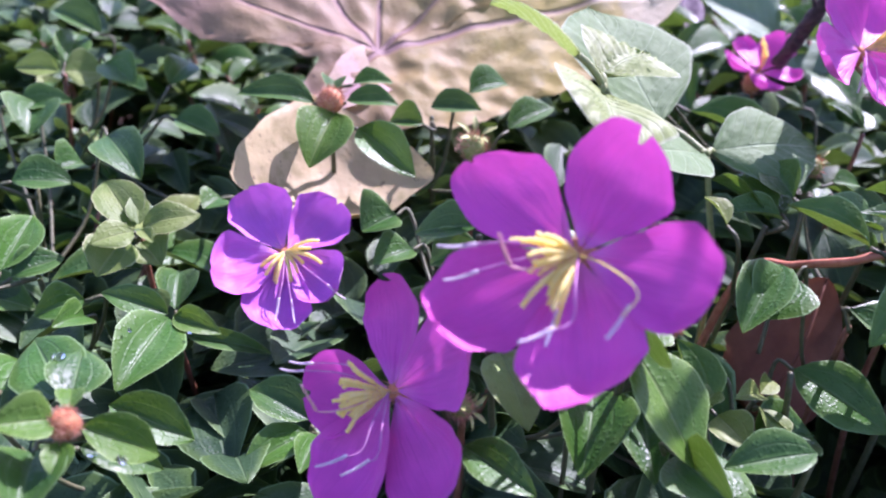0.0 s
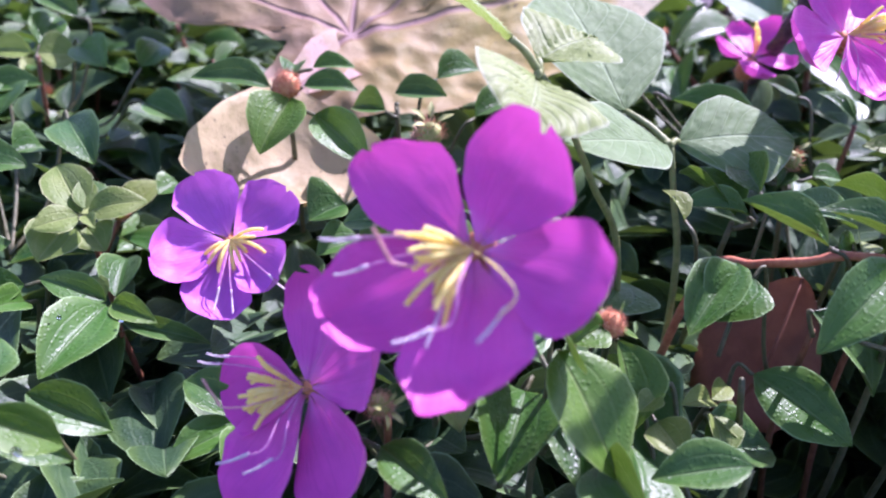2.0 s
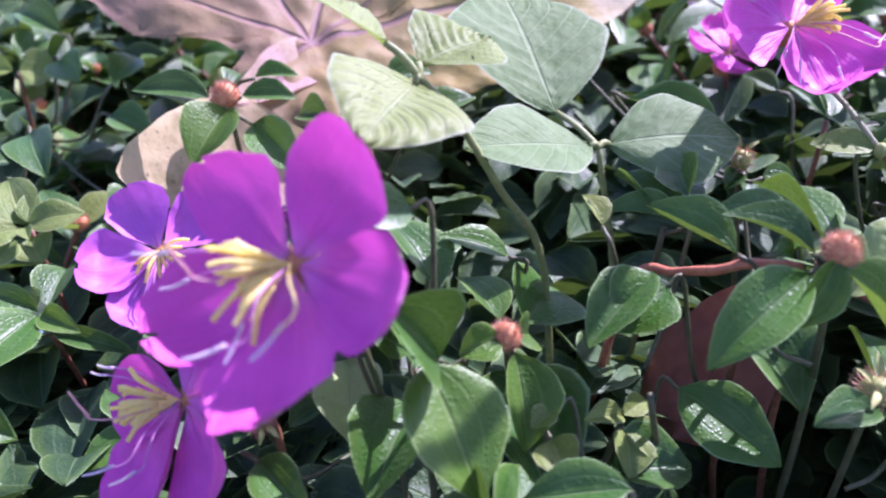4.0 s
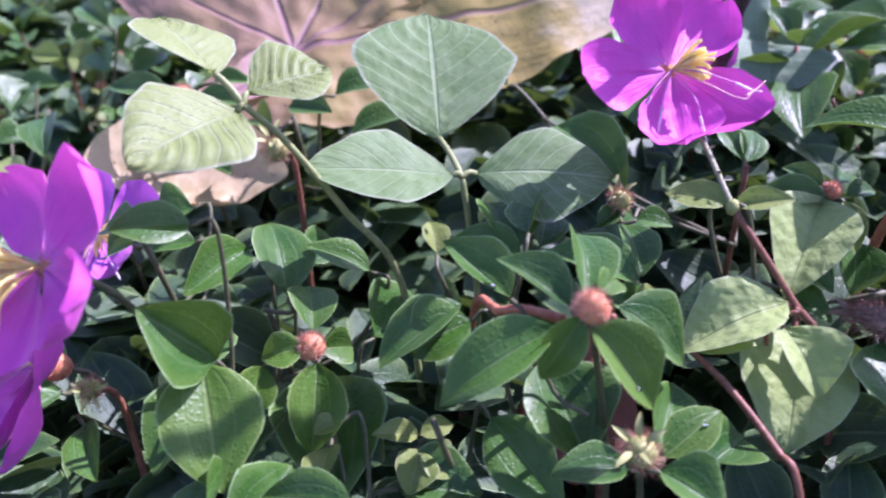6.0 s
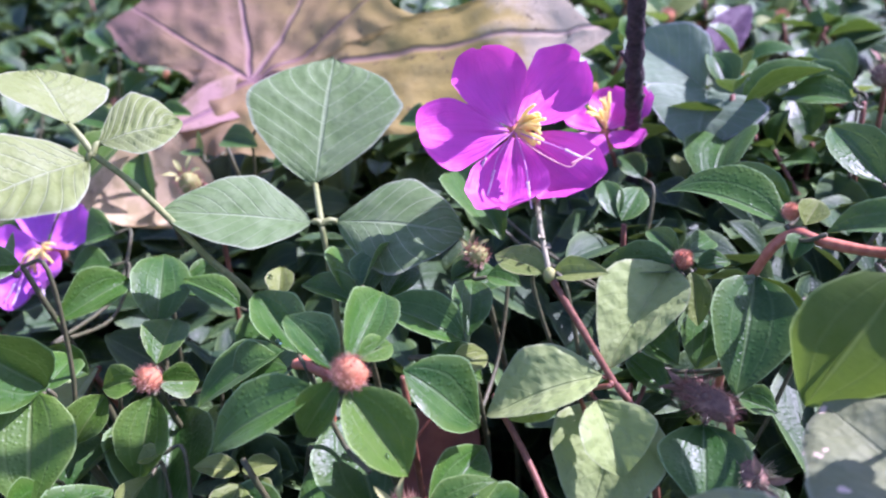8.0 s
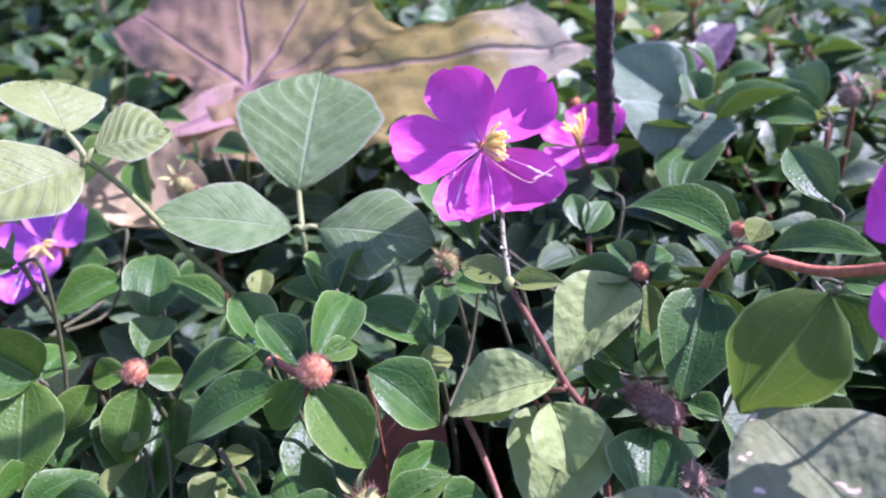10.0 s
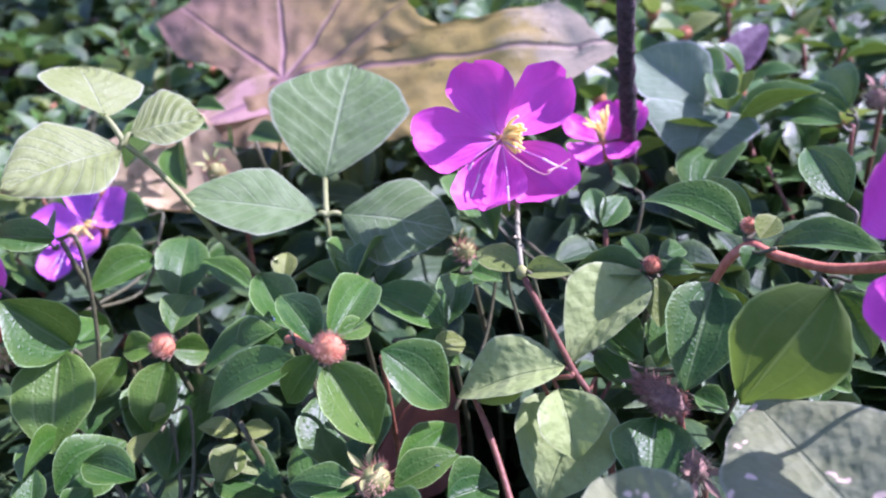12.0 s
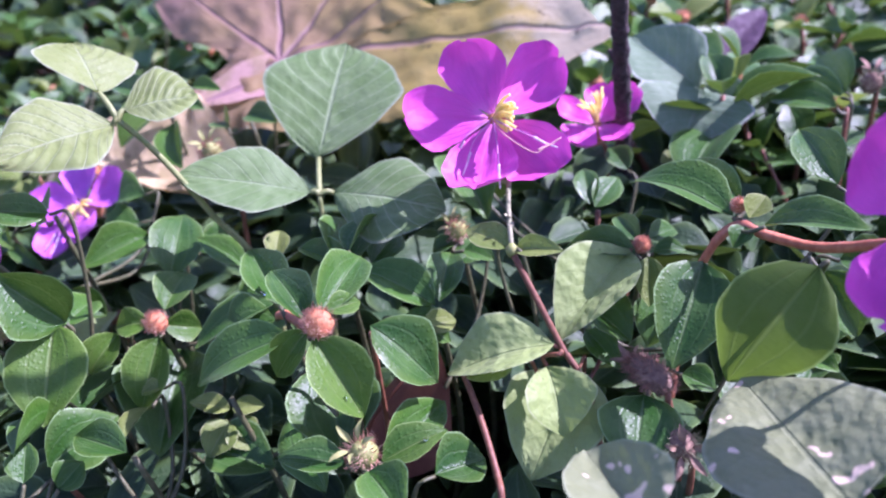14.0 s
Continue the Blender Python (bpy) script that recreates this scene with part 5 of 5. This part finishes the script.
def carpet_sprigs():
    """Shoots of the carpet, built once in a few kinds and copied."""
    rng = random.Random(21)
    kinds = []
    for k in range(9):
        root = tagged(new("leafy_sprig"), "low creeping sprig with small glossy green leaves", "plant", "sprigs of the ground cover")
        top = Vector((0, 0, 0.03))
        me, m = tube([(0.004, 0.006, -0.03), (0.002, 0.003, 0.008), top], 0.0010, 0.0006, 6, 4)
        part("stem", me, M_STEM, root, m)
        turn = rng.uniform(0, 360)
        for tier, (count, length, drop) in enumerate(((2, 0.011, 35), (2, 0.018, 8), (2, 0.021, -22))):
            for i in range(count):
                w = radians(turn + 90 * tier + 180 * i + rng.uniform(-22, 22))
                e = radians(drop + rng.uniform(-16, 16))
                l = length * rng.uniform(0.8, 1.2)
                base = top - Vector((0, 0, 0.004 * tier))
                d = Vector((math.cos(w) * math.cos(e), math.sin(w) * math.cos(e), math.sin(e)))
                me = blade(l, l * rng.uniform(0.55, 0.72), rng.uniform(0.2, 0.8), rng.uniform(0.45, 0.95), "ovate", 9, 6, rng)
                part("leaf", me, M_YOUNG if (k % 4 == 3 and tier == 0) else M_LEAF, root, facing(base + d * 0.0012, base + d * l, (0, 0, 1)))
        if k % 3 == 0:
            bud_part(root, top + Vector((0, 0, 0.002)), (0, -0.2, 1), 0.0024, rng)
        kinds.append(root)
    used = set()
    count = 0
    step = 0.0255
    for j in range(26):
        for i in range(-12, 22):
            x, y = i * step + rng.uniform(-0.010, 0.010), 0.175 + j * step * 0.8 + rng.uniform(-0.010, 0.010)
            if y > 0.50 or not (-0.20 - 0.25 * (y - 0.2) < x < 0.24 + 0.1 * (y - 0.2)):
                continue
            near = y < 0.235 and -0.06 < x < 0.165
            if near or (-0.05 < x < 0.095 and 0.165 < y < 0.29):
                continue
            if count >= 265:
                continue
            z = carpet_height(x, y) - 0.03 + rng.uniform(-0.012, 0.006)
            m = pose(x, y, z, rng.uniform(-18, 34), rng.uniform(-20, 20), rng.uniform(0, 360)) @ Matrix.Scale(rng.uniform(0.75, 1.15), 4)
            k = rng.randrange(len(kinds))
            if k in used:
                copy_thing(kinds[k], m)
            else:
                kinds[k].matrix_basis = m
                used.add(k)
            count += 1


def carpet_stuff():
    """The countless leaves below and behind, joined into one."""
    rng = random.Random(33)
    shapes = []
    for k in range(8):
        me = blade(1.0, rng.uniform(0.55, 0.72), rng.uniform(0.2, 0.9), rng.uniform(0.3, 0.75), "ovate", 9, 6, rng)
        v = np.empty(len(me.vertices) * 3, dtype=np.float32)
        me.vertices.foreach_get("co", v)
        uv = np.array([(1 - (1 - i / 9) ** 1.4, j / 6) for i in range(10) for j in range(7)], dtype=np.float32)
        shapes.append((v.reshape(-1, 3), uv))
        bpy.data.meshes.remove(me)
    faces0 = np.array(grid_faces(9, 6))
    all_v, all_f, all_uv, n = [], [], [], 0
    for step in range(20000):
        far = rng.random() < 0.5
        if far:
            y = 0.22 + 1.3 * rng.random() ** 1.7
            x = rng.uniform(-0.28, 0.32) * (1 + 1.6 * max(0.0, y - 0.3)) + 0.02
            if rng.random() < 0.3:
                x, y = rng.uniform(-0.7, 0.9), rng.uniform(-0.6, 1.3)
            z = carpet_height(x, y) - 0.028 * rng.random() ** 0.8 - 0.002
        else:
            x, y = rng.uniform(-0.16, 0.27), rng.uniform(0.02, 0.33)
            top = carpet_height(x, y) - 0.016
            if 15000 < step < 16200:
                x, y = rng.uniform(-0.07, 0.17), rng.uniform(0.085, 0.165)
                top = carpet_height(x, y) - 0.015
            z = top - (top - GROUND - 0.004) * rng.random() ** 1.3
        if -0.06 < x < 0.10 and 0.18 < y < 0.30 and z > 0.158:
            z -= 0.03
        if 0.072 < x < 0.128 and 0.112 < y < 0.182 and z > 0.085:
            continue
        if step >= 16200:
            far = True
            y = 0.30 + 1.1 * rng.random() ** 1.4
            x = rng.uniform(-0.95, -0.12) * (0.4 + 0.6 * min(1.0, y)) - 0.02
            z = carpet_height(x, y) - 0.026 * rng.random()
        v, uv = shapes[rng.randrange(8)]
        l = rng.uniform(0.010, 0.021)
        if not far:
            l = rng.uniform(0.015, 0.027)
        e = Euler((radians(rng.uniform(-40, 40)), radians(rng.uniform(-35, 45)), radians(rng.uniform(0, 360))))
        m = np.array(e.to_matrix()) * l
        all_v.append(v @ m.T + np.array((x, y, z)))
        all_f.append(faces0 + n)
        all_uv.append(uv)
        n += len(v)
    # the same cover goes on all round, with simpler leaves
    simple = []
    for k in range(6):
        me = blade(1.0, rng.uniform(0.6, 0.75), rng.uniform(0.2, 0.9), rng.uniform(0.3, 0.6), "ovate", 5, 2, rng)
        v = np.empty(len(me.vertices) * 3, dtype=np.float32)
        me.vertices.foreach_get("co", v)
        simple.append(v.reshape(-1, 3))
        bpy.data.meshes.remove(me)
    simple_uv = np.array([(1 - (1 - i / 5) ** 1.4, j / 2) for i in range(6) for j in range(3)], dtype=np.float32)
    simple_faces = np.array(grid_faces(5, 2))
    for step in range(24000):
        w = rng.uniform(0, 2 * math.pi)
        r = 1.6 * rng.random() ** 0.7 * (1 + 0.3 * noise.noise((math.cos(w) * 3, math.sin(w) * 3, 1.0)))
        x, y = 0.05 + r * math.cos(w), 0.35 + r * math.sin(w)
        if -0.17 < x < 0.28 and 0.0 < y < 0.55:
            continue
        z = carpet_height(x, y) - 0.035 * rng.random() - 0.004
        e = Euler((radians(rng.uniform(-35, 35)), radians(rng.uniform(-30, 40)), radians(rng.uniform(0, 360))))
        all_v.append(simple[rng.randrange(6)] @ (np.array(e.to_matrix()) * rng.uniform(0.018, 0.034)).T + np.array((x, y, z)))
        all_f.append(simple_faces + n)
        all_uv.append(simple_uv)
        n += len(simple_uv)
    me = mesh_of("leaf_carpet", np.concatenate(all_v), np.concatenate(all_f).tolist(), np.concatenate(all_uv))
    me.materials.append(M_STUFF)
    tagged(new("leaf_carpet", me), "dense carpet of small dark green leaves", "ground cover", kind="stuff")


def litter():
    """Dead leaf scraps on the soil."""
    rng = random.Random(44)
    all_v, all_f, n = [], [], 0
    me = blade(1.0, 0.5, 0.8, 0.3, "broad", 6, 4, rng)
    v = np.empty(len(me.vertices) * 3, dtype=np.float32)
    me.vertices.foreach_get("co", v)
    v = v.reshape(-1, 3)
    bpy.data.meshes.remove(me)
    f0 = np.array(grid_faces(6, 4))
    for _ in range(700):
        x, y = rng.uniform(-0.2, 0.3), rng.uniform(-0.05, 0.5)
        e = Euler((radians(rng.uniform(-30, 30)), radians(rng.uniform(-30, 30)), rng.uniform(0, 6.28)))
        m = np.array(e.to_matrix()) * rng.uniform(0.01, 0.03)
        all_v.append(v @ m.T + np.array((x, y, ground_height(x, y) + 0.004)))
        all_f.append(f0 + n)
        n += len(v)
    me = mesh_of("leaf_litter", np.concatenate(all_v), np.concatenate(all_f).tolist())
    me.materials.append(M_LITTER)
    tagged(new("leaf_litter", me), "brown dead leaf scraps on the soil", "leaf litter", kind="stuff")


carpet_sprigs()
carpet_stuff()
litter()


# ---- water drops ----
DROPS = (
    ((-0.0475, 0.1011, 0.1395), (0.23, 0.01, 0.97), 0.00070),
    ((-0.0411, 0.0964, 0.1426), (0.74, -0.04, 0.68), 0.00090),
    ((-0.0548, 0.1114, 0.1500), (-0.12, 0.20, 0.97), 0.00110),
    ((-0.0511, 0.1319, 0.1427), (0.67, -0.22, 0.71), 0.00045),
    ((-0.0519, 0.1295, 0.1426), (0.55, -0.29, 0.79), 0.00040),
    ((-0.0488, 0.1031, 0.1403), (0.27, -0.60, 0.76), 0.00040),
    ((-0.0748, 0.1503, 0.1430), (-0.03, -0.43, 0.90), 0.00060),
    ((-0.0734, 0.1523, 0.1436), (0.16, -0.22, 0.96), 0.00040),
    ((-0.0411, 0.1347, 0.1407), (0.19, 0.01, 0.98), 0.00040),
    ((0.0601, 0.1509, 0.1637), (0.79, 0.02, 0.61), 0.00070),
    ((0.0892, 0.1347, 0.1708), (0.06, -0.54, 0.84), 0.00050),
    ((0.0797, 0.1315, 0.1664), (0.53, 0.35, 0.77), 0.00060),
    ((0.1148, 0.1348, 0.1456), (-0.04, -0.13, 0.99), 0.00050),
    ((0.0904, 0.1314, 0.1435), (0.76, 0.10, 0.64), 0.00030),
    ((0.0908, 0.1229, 0.1653), (0.56, -0.80, 0.20), 0.00030),
    ((0.0740, 0.1632, 0.1602), (-0.17, -0.43, 0.89), 0.00030),
    ((0.0599, 0.1063, 0.1425), (0.02, -0.58, 0.81), 0.00040),
    ((0.1046, 0.1260, 0.1564), (0.82, 0.14, 0.56), 0.00050),
    ((0.1356, 0.1537, 0.1396), (-0.39, -0.63, 0.67), 0.00040),
)


def water_drop(place, normal, r, rng):
    """A clear drop, flattened where it lies on a leaf."""
    n = Vector(normal).normalized()
    verts, faces = [], []
    sides, rings = 16, 9
    for i in range(rings + 1):
        w = math.pi * i / rings
        for k in range(sides):
            a = 2 * math.pi * k / sides
            z = 0.62 * math.cos(w)
            verts.append((r * math.sin(w) * math.cos(a) * (1 + 0.12 * math.sin(a + 1)), r * math.sin(w) * math.sin(a), r * max(z, -0.22)))
    for i in range(rings):
        for k in range(sides):
            faces.append((i * sides + k, (i + 1) * sides + k, (i + 1) * sides + (k + 1) % sides, i * sides + (k + 1) % sides))
    me = mesh_of("drop", verts, faces)
    me.materials.append(M_WATER)
    ob = tagged(new("water_drop", me), "small clear water drop resting on a leaf", "water drop", "water drops")
    ob.matrix_basis = facing(Vector(place) + n * r * 0.16, Vector(place) + n, (0, -1, 0.2)) @ pose(0, 0, 0, 0, 90, 0)


drop_rng = random.Random(6)
for place, normal, r in DROPS:
    water_drop(place, normal, r, drop_rng)
